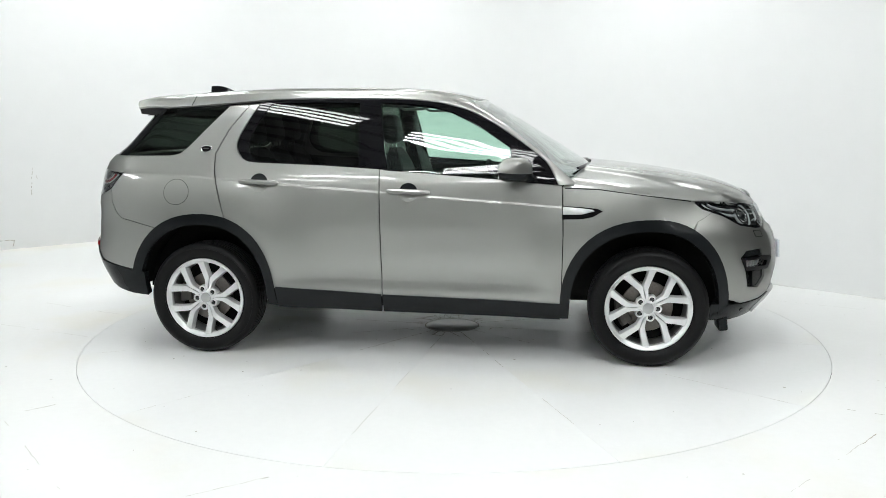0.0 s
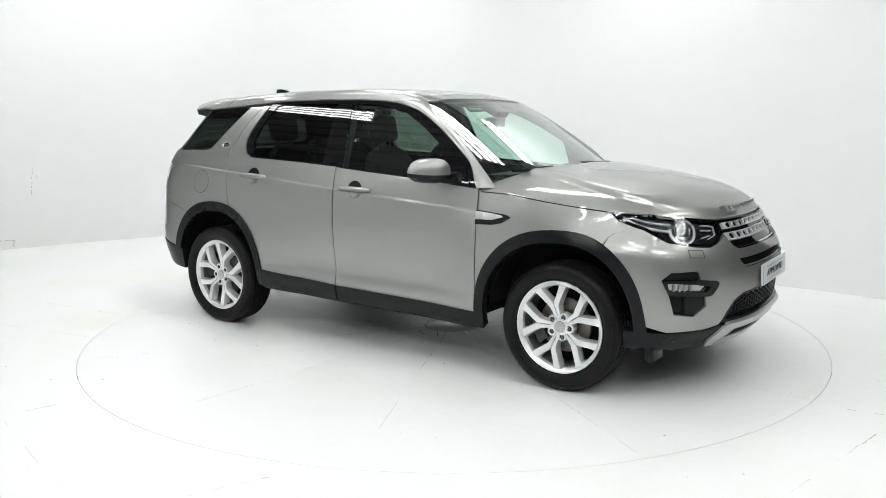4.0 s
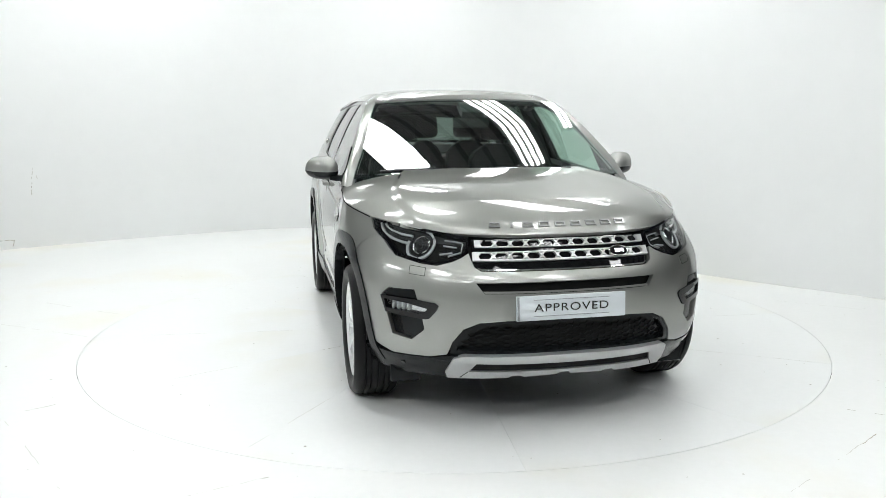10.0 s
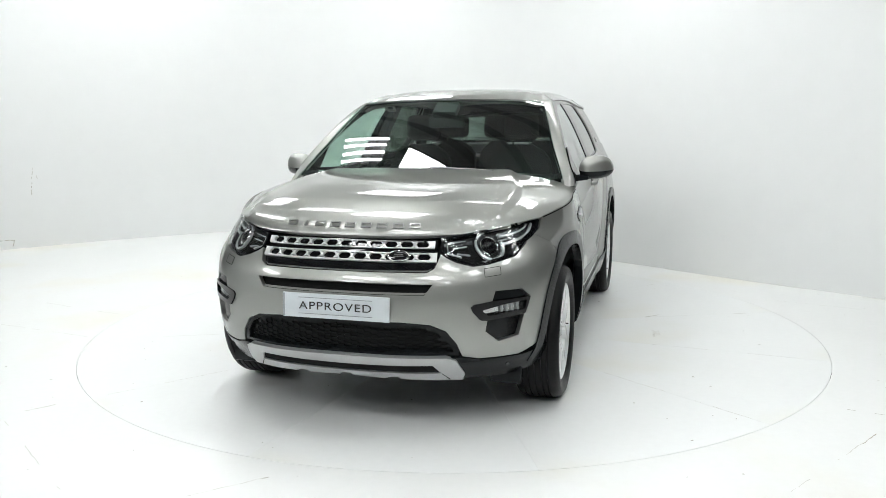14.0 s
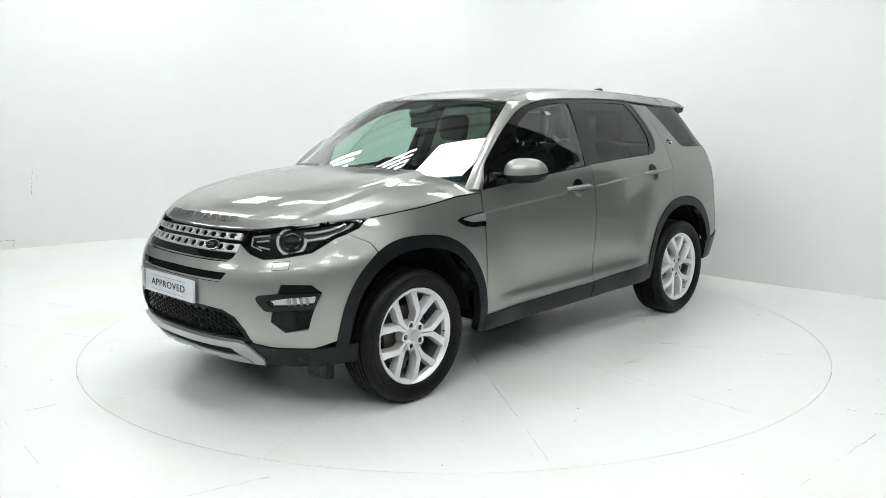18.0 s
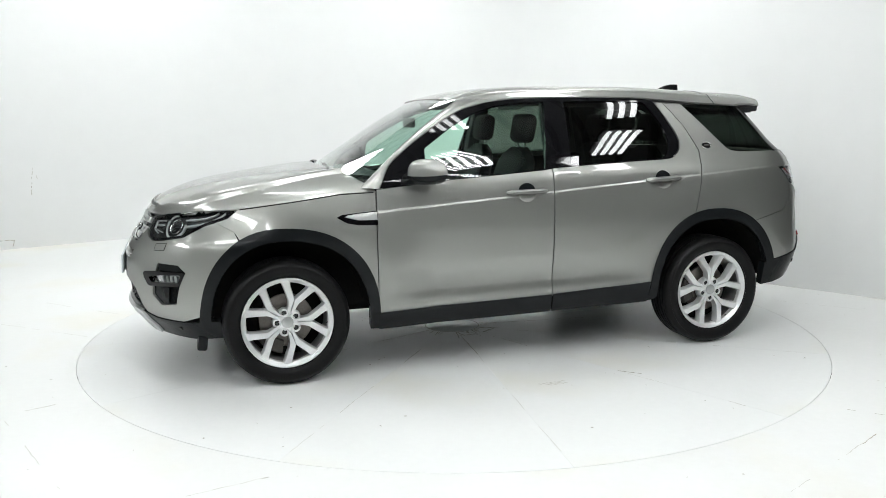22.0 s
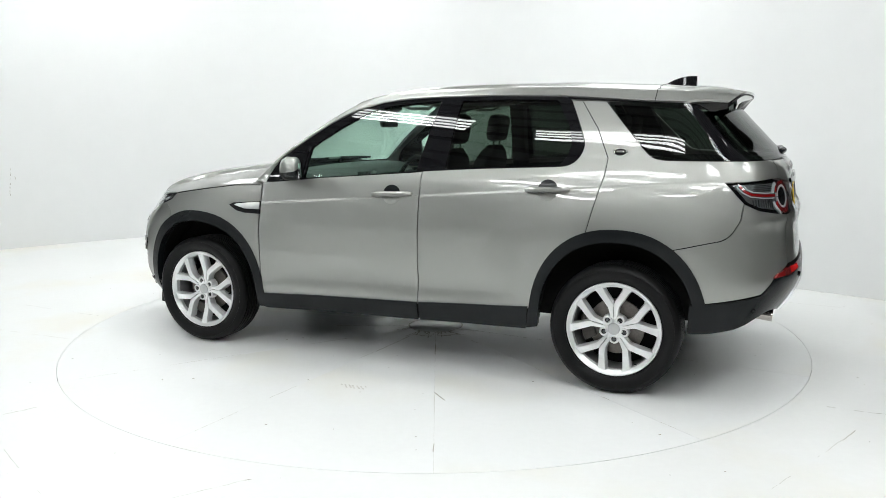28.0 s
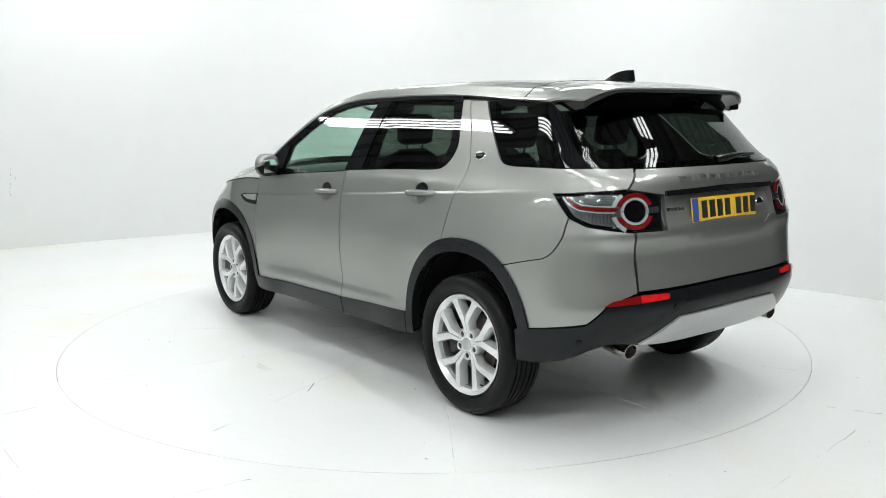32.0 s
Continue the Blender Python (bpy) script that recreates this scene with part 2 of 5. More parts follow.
def X(*pairs):
    """Side points (length, height) as places on the master surface."""
    return [(at_x(x, z), z) for x, z in pairs]


# ---- the studio ----
DISC_R = 2.466


def floor_and_walls():
    n = 160
    verts, faces = [], []
    for r, z in ((DISC_R + .0032, -.05), (DISC_R + .0032, 0), (5.0, 0), (16.0, 0)):
        verts += [(r * math.cos(2 * math.pi * k / n), r * math.sin(2 * math.pi * k / n), z) for k in range(n)]
    for i in range(3):
        faces += [(i * n + k, (i + 1) * n + k, (i + 1) * n + (k + 1) % n, i * n + (k + 1) % n)[::-1] for k in range(n)]
    floor = link("floor", flat_mesh("floor", verts, faces), FLOORWHITE)
    tagged(floor, "white glossy painted studio floor with faint scuffs and joints", "floor", kind="structure")
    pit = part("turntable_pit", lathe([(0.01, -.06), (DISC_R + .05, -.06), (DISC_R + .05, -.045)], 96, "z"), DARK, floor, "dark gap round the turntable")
    # one white wall that bends in a soft corner and goes on round the room
    line = [(-5.32, 3.36), (-4.9, 3.70), (-4.21, 4.24), (-2.8, 5.08), (-2.2, 5.30), (-1.6, 5.34), (-1.0, 5.10),
            (-.4, 4.64), (.4, 3.88), (1.6, 2.7), (2.58, 1.66), (3.52, .78), (3.74, .568)]
    pts = []
    for i in range(len(line) - 1):
        p0, p1, p2, p3 = (Vector(line[max(0, min(len(line) - 1, i + k))]) for k in (-1, 0, 1, 2))
        for j in range(6):
            t = j / 6
            pts.append(.5 * ((2 * p1) + (p2 - p0) * t + (2 * p0 - 5 * p1 + 4 * p2 - p3) * t * t + (3 * p1 - p0 - 3 * p2 + p3) * t**3))
    pts.append(Vector(line[-1]))
    rows = []
    for i, p in enumerate(pts):
        d = (pts[min(i + 1, len(pts) - 1)] - pts[max(i - 1, 0)]).normalized()
        o = Vector((-d.y, d.x)) * .12
        rows.append([(p.x, p.y, -.02), (p.x, p.y, 4.6), (p.x + o.x, p.y + o.y, 4.6), (p.x + o.x, p.y + o.y, -.02)])
    w = part("wall_north", loft(rows), WALLWHITE, None)
    tagged(w, "plain white curved studio wall with hairline cracks", "wall", kind="structure")
    for name, size, at in (("wall_east", (.12, 17.6, 4.62), (8.06, -1.2, 2.29)), ("wall_west", (.12, 17.6, 4.62), (-8.86, -1.2, 2.29)),
                           ("wall_south", (16.8, .12, 4.62), (-.4, -9.94, 2.29)), ("wall_back", (16.8, .12, 4.62), (-.4, 7.54, 2.29))):
        # the west wall is unseen, and pale only to throw light back
        w = part(name, block(*size, at), WALLBOUNCE if name == "wall_west" else WALLGREY, None, smooth=False)
        tagged(w, "plain pale grey unseen wall, added to bounce light into the studio" if name == "wall_west" else "plain dark grey wall of the hall round the studio", "wall", kind="structure")
    c = part("ceiling", block(20, 18, .1, (-.7, -1.5, 4.66)), CEILING, None, smooth=False)
    bm = bmesh.new()
    for k in range(-18, 19):
        d = .45 * k
        block(2 * math.sqrt(8.6 ** 2 - d * d), .09, .05, (-.7 - d * math.sin(radians(-47)), -1.5 + d * math.cos(radians(-47)), 4.585), 0, (0, 0, -47), bm=bm)
    bm2 = bmesh.new()
    bm2.from_mesh(c.data)
    me = bpy.data.meshes.new("ribs")
    bm.to_mesh(me)
    bm.free()
    c.data.materials.append(RIB)
    n0 = len(bm2.faces)
    bm2.from_mesh(me)
    bm2.faces.ensure_lookup_table()
    for f in bm2.faces[n0:]:
        f.material_index = 1
    bm2.to_mesh(c.data)
    bm2.free()
    tagged(c, "grey profiled roof deck with dark ribs above the studio", "ceiling", kind="structure")


def tube_bank(at, turn, length=1.5, count=5, pitch=.16):
    """A ceiling bank of parallel lit tubes in a white tray."""
    bank = tagged(new("tube_bank"), "ceiling bank of bright white fluorescent tubes, front and west ones added as fill", "ceiling light", "banks of studio tubes")
    bank.matrix_basis = pose(*at, 0, 0, turn)
    part("tray", block(length + .1, pitch * count + .04, .04, (0, 0, .06), .01), FIXTURE, bank)
    for x in (-length * .35, length * .35):
        part("hanger", block(.012, .012, 4.575 - at[2] - .075, (x, 0, (4.575 - at[2] + .085) / 2)), FIXTURE, bank)
    wide = .030 if pitch >= .10 else .019
    for k in range(count):
        y = (k - (count - 1) / 2) * pitch
        t = part("tube", lathe([(0, -length / 2), (wide, -length / 2), (wide, length / 2), (0, length / 2)], 10, "x"), TUBE, bank)
        t.matrix_basis = pose(0, y, 0)
    return bank


floor_and_walls()
# x, y, height, turn, length, tubes, pitch
BANKS = [(1.02, 1.25, 3.9, -47, 1.6, 4, .13), (1.80, 2.1, 3.9, -52, 1.1, 2, .12), (-1.82, 1.22, 3.9, -33, 1.0, 4, .095), (-.50, -3.05, 3.9, -35, 1.45, 4, .092),
         (.90, -4.25, 3.9, -28, 1.0, 4, .08), (-1.90, -1.50, 3.9, -52, 1.3, 4, .13), (1.12, -1.85, 3.9, -47, 1.15, 4, .12), (-3.55, .55, 3.9, -58, 1.75, 4, .13), (2.85, -.80, 3.9, -58, .95, 3, .13), (2.12, -3.05, 3.9, -18, .65, 5, .08), (3.72, -2.05, 3.9, -66, .75, 4, .12), (-4.50, 2.00, 3.9, -58, 1.5, 4, .13), (-3.05, 3.40, 3.9, -58, 1.5, 5, .14), (-.80, 4.2, 3.9, -40, 1.3, 3, .20),
         # unseen banks added to the south and west as fill light
         (-2.6, -5.0, 3.9, -35, 1.3, 8, .10), (.2, -5.5, 3.9, -35, 1.2, 6, .10), (2.7, -5.0, 3.9, -35, 1.2, 7, .10),
         (-4.2, -6.9, 3.9, -40, 1.1, 4, .11), (-1.4, -7.3, 3.9, -40, 1.1, 4, .11), (1.4, -7.3, 3.9, -40, 1.1, 4, .11), (4.2, -6.9, 3.9, -40, 1.1, 3, .11), (-6.4, -3.2, 3.9, 90, 1.6, 8, .12)]
for bx, by, bz, bt, bl, bn, bp in BANKS:
    tube_bank((bx, by, bz), bt, bl, bn, bp)


def soft_panel(at, turn, sx, sy):
    """A flat lit diffuser hung under the roof."""
    p = tagged(new("light_panel"), "bright flat white diffuser panel hung under the roof", "ceiling light", "lit diffuser panels")
    p.matrix_basis = pose(*at, 0, 0, turn)
    part("housing", block(sx + .06, sy + .06, .08, (0, 0, .06), .01), FIXTURE, p)
    for x in (-sx * .4, sx * .4):
        part("hanger", block(.012, .012, 4.575 - at[2] - .095, (x, 0, (4.575 - at[2] + .105) / 2)), FIXTURE, p)
    part("diffuser", block(sx, sy, .02, (0, 0, .005), .004), PANEL, p)


soft_panel((-.80, .14, 3.9), -42, 1.05, .62)
soft_panel((3.55, -2.95, 3.9), -50, .62, .46)


# ---- the car's form ----
def curve(xs, ys):
    """Monotone cubic through (xs, ys)."""
    x, y = np.array(xs, float), np.array(ys, float)
    h, d = np.diff(x), np.diff(y) / np.diff(x)
    m = np.zeros(len(x))
    m[0], m[-1] = d[0], d[-1]
    for i in range(1, len(x) - 1):
        if d[i - 1] * d[i] > 0:
            w1, w2 = 2 * h[i] + h[i - 1], h[i] + 2 * h[i - 1]
            m[i] = (w1 + w2) / (w1 / d[i - 1] + w2 / d[i])

    def f(q):
        q = np.clip(np.asarray(q, float), x[0], x[-1])
        i = np.clip(np.searchsorted(x, q) - 1, 0, len(x) - 2)
        t = (q - x[i]) / h[i]
        return ((2 * t**3 - 3 * t**2 + 1) * y[i] + (t**3 - 2 * t**2 + t) * h[i] * m[i]
                + (3 * t**2 - 2 * t**3) * y[i + 1] + (t**3 - t**2) * h[i] * m[i + 1])
    return f


# the car's master surface: half width, nose and tail by height
XF0, XR0 = 1.05, -1.45
HALF = curve((.20, .30, .42, .60, .80, .95, 1.05, 1.12, 1.17, 1.29, 1.45, 1.56, 1.64),
             (.83, .885, .912, .922, .922, .912, .900, .885, .861, .807, .727, .657, .59))
NOSE = curve((.20, .30, .38, .46, .55, .66, .74, .80, .86, .92, .97, 1.02, 1.10),
             (2.08, 2.15, 2.215, 2.245, 2.25, 2.245, 2.225, 2.19, 2.15, 2.12, 2.085, 2.04, 1.95))
TAIL = curve((.20, .34, .45, .55, .64, .70, .80, .885, .915, .945, .965, 1.0, 1.1, 1.2, 1.25, 1.35, 1.5, 1.64),
             (-2.06, -2.12, -2.185, -2.245, -2.270, -2.258, -2.247, -2.239, -2.240, -2.247, -2.2445, -2.229, -2.207, -2.18, -2.148, -2.06, -1.92, -1.80))


def cap_table(a, b, width, length):
    q = np.linspace(0, np.pi / 2, 1500)
    yn, xn = np.sin(q) ** (2 / a), np.cos(q) ** (2 / b)
    s = np.concatenate([[0], np.cumsum(np.hypot(np.diff(yn * width), np.diff(xn * length)))])
    return s, yn, xn


CF, CR = cap_table(2.6, 3.3, .92, 1.2), cap_table(3.0, 5.5, .9, .8)
UF = CF[0][-1]
UR = UF + XF0 - XR0
UM = UR + CR[0][-1]


def taper(x):
    t = np.clip((-.2 - x) / (-.2 - XR0), 0, 1)
    return 1 - .022 * t * t * (3 - 2 * t)


def shell(u, z):
    """The master surface: u runs from the nose's middle along the left side to the tail's middle, metres; negative on the right."""
    u, z = np.asarray(u, float), np.asarray(z, float)
    sg, a = np.sign(u) + (u == 0), np.abs(u)
    sg = np.where(a > UM, -sg, sg)
    a = np.where(a > UM, 2 * UM - a, a)
    front, rear = a < UF, a > UR
    x = XF0 - (a - UF)
    zc = .955 + (.77 - (XF0 - (a - UF))) * .0735
    k = np.clip((z - zc) / .014 + .5, 0, 1)
    hw = HALF(z) + .005 * (1 - k * k * (3 - 2 * k)) * np.clip((a - 1.75) / .3, 0, 1) * np.clip((4.75 - a) / .3, 0, 1) * np.clip((z - .55) / .3, 0, 1)
    fx = XF0 + (NOSE(z) - XF0) * np.interp(a, CF[0], CF[2])
    fy = hw * np.interp(a, CF[0], CF[1])
    s = CR[0][-1] - (a - UR)
    rx = XR0 + (TAIL(z) - XR0) * np.interp(s, CR[0], CR[2])
    ry = hw * taper(XR0) * np.interp(s, CR[0], CR[1])
    t = np.clip((z - 1.19) / .14, 0, 1)
    rx = rx + .075 * t * t * (3 - 2 * t) * np.clip(ry / .62, 0, 1) ** 2 * np.interp(s, CR[0], CR[2]) ** 3
    x = np.where(front, fx, np.where(rear, rx, x))
    y = np.where(front, fy, np.where(rear, ry, hw * taper(x)))
    # flared wheel arches, and a tucked-in lower door that kicks out again over the sill
    for cx in (1.371, -1.371):
        d = np.hypot(x - cx, z - .352)
        t = np.clip((.94 - d) / .42, 0, 1)
        y = y + (.030 if cx > 0 else .022) * t**3 * (6 * t * t - 15 * t + 10) * np.clip((y - .6) / .2, 0, 1)
    t, q = np.clip((x - 1.22) / .46, 0, 1), np.clip((z - .76) / .22, 0, 1)
    y = y - .062 * t * t * (3 - 2 * t) * q * q * (3 - 2 * q) * np.clip(y / .7, 0, 1)
    mid = np.clip((a - 1.95) / .35, 0, 1) * np.clip((3.80 - a) / .35, 0, 1)
    t = np.clip((.482 + .02 * (a - 1.95) / 1.8 - z) / .055, 0, 1)
    y = y + mid * (.006 * t * t * (3 - 2 * t) - .012 * np.exp(-((z - .535) / .085) ** 2))
    return np.stack([x, y * sg, z], -1)


def at_x(x, z):
    """u on the left side or its corners at that length."""
    if x > XF0:
        return float(np.interp(-(x - XF0) / (NOSE(z) - XF0), -CF[2], CF[0]))
    if x < XR0:
        return UM - float(np.interp(-(x - XR0) / (TAIL(z) - XR0), -CR[2], CR[0]))
    return UF + XF0 - x


def at_tail(y, z):
    return UM - float(np.interp(abs(y) / (HALF(z) * taper(XR0)), CR[1], CR[0])) * (1 if y >= 0 else -1)


# ---- the car ----
car = tagged(new("car"), "silver-beige metallic five-door off-road car with black cladding on a turntable", "car")
OFF = (-.101, .056, 0)
HUBZ, WB = .352, 1.371


def both(fn):
    for s in (1, -1):
        fn(s)


def S(poly, s):
    return poly if s > 0 else flip(poly)


def arch(cx, af, ar, b, a0, a1, n=28):
    """An uneven arch about a wheel, from angle a0 to a1 (0: towards the nose)."""
    out = []
    for i in range(n + 1):
        a = radians(a0 + (a1 - a0) * i / n)
        c, s = math.cos(a), math.sin(a)
        k = 2 / 2.25
        x = cx + (af if c > 0 else ar) * math.copysign(abs(c) ** k, c)
        z = HUBZ + b * math.copysign(abs(s) ** k, s)
        out.append((at_x(x, z), z))
    return out


F_IN, F_MID, F_OUT = (.405, .462, .462), (.43, .49, .495), (.462, .52, .53)
R_IN, R_MID, R_OUT = (.415, .42, .470), (.44, .45, .502), (.466, .48, .537)

def eased(pts, n=5):
    """A smooth line through the points."""
    v = [Vector(p) for p in pts]
    out = []
    for i in range(len(v) - 1):
        p0, p1, p2, p3 = v[max(i - 1, 0)], v[i], v[i + 1], v[min(i + 2, len(v) - 1)]
        for j in range(n):
            t = j / n
            out.append(tuple(.5 * (2 * p1 + (p2 - p0) * t + (2 * p0 - 5 * p1 + 4 * p2 - p3) * t * t + (3 * p1 - p0 - 3 * p2 + p3) * t**3)))
    return out + [tuple(v[-1])]


# outlines, left side
FENDER = (X((.862, .375), (.868, .8), (.862, 1.066), (1.067, 1.060), (1.25, 1.037), (1.434, 1.012), (1.60, .988))
          + [(1.085, .935), (1.02, .914), (1.14, .868)] + arch(WB, *F_MID, 62, 176))
FRONT_DOOR = X((.857, .362), (.862, .784), (.854, 1.072), (.438, 1.112), (-.19, 1.157), (-.235, 1.163), (-.226, .78), (-.221, .392))
REAR_DOOR = (X((-.227, .392), (-.232, .78), (-.241, 1.165), (-.6, 1.186), *eased([(-.85, 1.196), (-1.04, 1.204), (-1.105, 1.220), (-1.150, 1.265), (-1.163, 1.335),
               (-1.12, 1.44), (-1.056, 1.562)]), (-1.114, 1.557), (-1.222, 1.408), (-1.294, 1.255), (-1.287, 1.163), (-1.208, .86))
             + arch(-WB, *R_MID, 70, 8) + X((-.89, .425)))
QUARTER = (X((-1.214, .862), (-1.293, 1.163), (-1.300, 1.255), (-1.228, 1.408), (-1.120, 1.556), (-1.246, 1.553), *eased([(-1.41, 1.374), (-1.49, 1.288), (-1.535, 1.255), (-1.60, 1.243)]))
           + [(4.83, 1.243), (5.175, 1.243), (5.118, 1.160), (4.76, 1.14), (4.795, 1.10), *eased([(4.848, 1.038), (4.812, .952), (4.782, .892), (4.735, .858), (4.66, .840), (4.49, .798)])]
           + arch(-WB, *R_MID, 115, 72))
REAR_CORNER = ([*eased([(4.495, .794), (4.664, .836), (4.739, .854), (4.787, .889), (4.817, .949), (4.853, 1.034)]), (4.93, 1.0), (5.03, .985), (5.138, .972), (5.158, .712), (5.012, .668), (4.935, .583), (4.62, .523)]
               + arch(-WB, *R_MID, 158, 117))
FRONT_CLAD_ARCH = arch(WB, *F_OUT, -3, 176) + X((.85, .285), (.905, .285)) + arch(WB, *F_IN, 178, -3)
REAR_CLAD_ARCH = X((-.888, .318)) + arch(-WB, *R_OUT, 12, 164) + arch(-WB, *R_IN, 164, 2) + X((-.950, .330))
SILL_F = X((.858, .376), (-.219, .404), (-.219, .298), (.856, .281))
SILL_R = X((-.229, .405), (-.9, .44), (-.885, .314), (-.229, .298))
DLO = X((.838, 1.080), (.77, 1.206), (.641, 1.309), (.442, 1.440), (.273, 1.523), (.104, 1.566), (-.067, 1.585), (-.238, 1.591), (-.58, 1.596),
        *eased([(-.92, 1.591), (-1.048, 1.570), (-1.115, 1.44), (-1.158, 1.335), (-1.145, 1.268), (-1.10, 1.224), (-1.04, 1.208), (-.85, 1.200)]), (-.6, 1.190), (-.236, 1.167), (-.19, 1.161), (.438, 1.117))
GLASS_F = rounded(X((.56, 1.11), (.545, 1.30), (.38, 1.41), (.29, 1.46), (.18, 1.512), (.06, 1.543), (-.10, 1.562), (-.27, 1.571), (-.195, 1.166)), .012)
GLASS_R = rounded(X((-.372, 1.184), (-.400, 1.570), (-.70, 1.575), (-.975, 1.567), (-1.06, 1.43), (-1.092, 1.335), (-1.075, 1.26), (-1.038, 1.217), (-.7, 1.20)), .015)
GLASS_Q = rounded(X((-1.256, 1.553), *eased([(-1.418, 1.374), (-1.497, 1.291), (-1.541, 1.260), (-1.60, 1.249)])) + [(4.83, 1.249), (4.72, 1.543)], .012)


HANDLE_F, HANDLE_R = (.074, -.187, 1.030, 1.037), (-.868, -1.117, 1.079, 1.090)


def crease(s):
    """Rows of points along the shoulder line."""
    out = []
    for k in range(160):
        u = 1.80 + .0185 * k
        zc = .955 + (.77 - (XF0 - (u - UF))) * .0735
        out += [(s * u, zc + d) for d in (-.018, -.008, -.004, 0, .004, .008, .018)]
        if 1.95 < u < 3.75:
            out += [(s * u, .470 + .02 * (u - 1.95) / 1.8 + d) for d in (-.016, -.006, .004, .014)]
    return out


def strip2(line, width):
    return [(u, z + width / 2) for u, z in line] + [(u, z - width / 2) for u, z in line[::-1]]


def body_sides(s):
    skin("fender", S(FENDER, s), PAINT, car, shell, lines=crease(s))
    line = X((.872, 1.060), (1.067, 1.054), (1.25, 1.031), (1.434, 1.006), (1.60, .982))
    skin("bonnet_gap", S(strip2(line, .006), s), DARK, car, shell, lift=.0016, depth=.004, step=.03, label="dark shut line of the bonnet")
    d = skin("front_door", S(FRONT_DOOR, s), PAINT, car, shell, lines=crease(s), holes=[S(dish_edge(*HANDLE_F), s)])
    skin("door_cladding", S(SILL_F, s), CLAD, d, shell, lift=.010, depth=.03, label="black plastic lower door cladding")
    door_handle(d, s, *HANDLE_F)
    e = skin("rear_door", S(REAR_DOOR, s), PAINT, car, shell, lines=crease(s), holes=[S(dish_edge(*HANDLE_R), s)])
    skin("door_cladding", S(SILL_R, s), CLAD, e, shell, lift=.010, depth=.03, label="black plastic lower door cladding")
    door_handle(e, s, *HANDLE_R)
    q = skin("rear_quarter", S(QUARTER, s), PAINT, car, shell, lines=crease(s))
    skin("rear_bumper_corner", S(REAR_CORNER, s), PAINT, car, shell)
    skin("wheel_arch_trim", S(FRONT_CLAD_ARCH, s), CLAD, car, shell, lift=.007, depth=.05, step=.03, label="black plastic wheel arch trim")
    skin("wheel_arch_trim", S(REAR_CLAD_ARCH, s), CLAD, car, shell, lift=.009, depth=.05, step=.03, label="black plastic wheel arch trim")
    # window band
    skin("window_surround", S(DLO, s), BLACK, car, shell, holes=[S(GLASS_F, s), S(GLASS_R, s)], lift=-.006, depth=.02, step=.03, label="gloss black window surround")
    skin("front_side_window", S(GLASS_F, s), SIDEGLASS, car, shell, lift=-.010, depth=.004, label="lightly green-tinted door glass")
    skin("rear_side_window", S(GLASS_R, s), PRIVACY, car, shell, lift=-.010, depth=.004, label="dark privacy door glass")
    skin("quarter_window", S(GLASS_Q, s), PRIVACY, car, shell, lift=-.006, depth=.004, label="dark privacy quarter glass")
    # hidden inner structure behind the gaps
    hole_f = arch(WB, *F_IN, -25, 205)
    hole_r = arch(-WB, *R_IN, -25, 205)
    skin("inner_shell", S([(0, .30), (4.5, .38), (4.9, .50), (UM, .54), (UM, 1.10), (UF + 1, 1.10), (1.9, 1.02), (1.0, .92), (0, .88)], s), DARK, car, shell, holes=[S(hole_f, s), S(hole_r, s)], lift=-.035,
         depth=.004, step=.08, label="dark inner body structure")
    for cx, rad, tag in ((WB, .478, "front"), (-WB, .478, "rear")):
        rows = []
        for i in range(25):
            a = radians(6 + 168 * i / 24)
            x, z = cx + rad * math.cos(a), HUBZ + rad * math.sin(a) * 1.02
            yo = min(.84, float(shell(at_x(x, z), z)[1]) - .035)
            rows.append([(x, s * .62, z), (x, s * yo, z), (x + .008 * math.cos(a), s * yo, z + .008 * math.sin(a)), (x + .008 * math.cos(a), s * .62, z + .008 * math.sin(a))])
        part("wheel_well", loft(rows), DARK, car, "dark wheel-well liner")
        wall = [(cx + rad * 1.02 * math.cos(radians(4 + 174 * i / 24)), HUBZ + rad * 1.04 * math.sin(radians(4 + 174 * i / 24))) for i in range(25)]
        part("wheel_well_wall", loft([[(x, s * y, z) for x, z in wall] for y in (.62, .64)]), DARK, car)


def dish_edge(x0, x1, z0, z1):
    zc, uc = (z0 + z1) / 2, at_x((x0 + x1) / 2, (z0 + z1) / 2)
    return [(uc + .058 * math.cos(a), zc - .004 + .056 * math.sin(a)) for a in (2 * math.pi * k / 28 for k in range(28))]


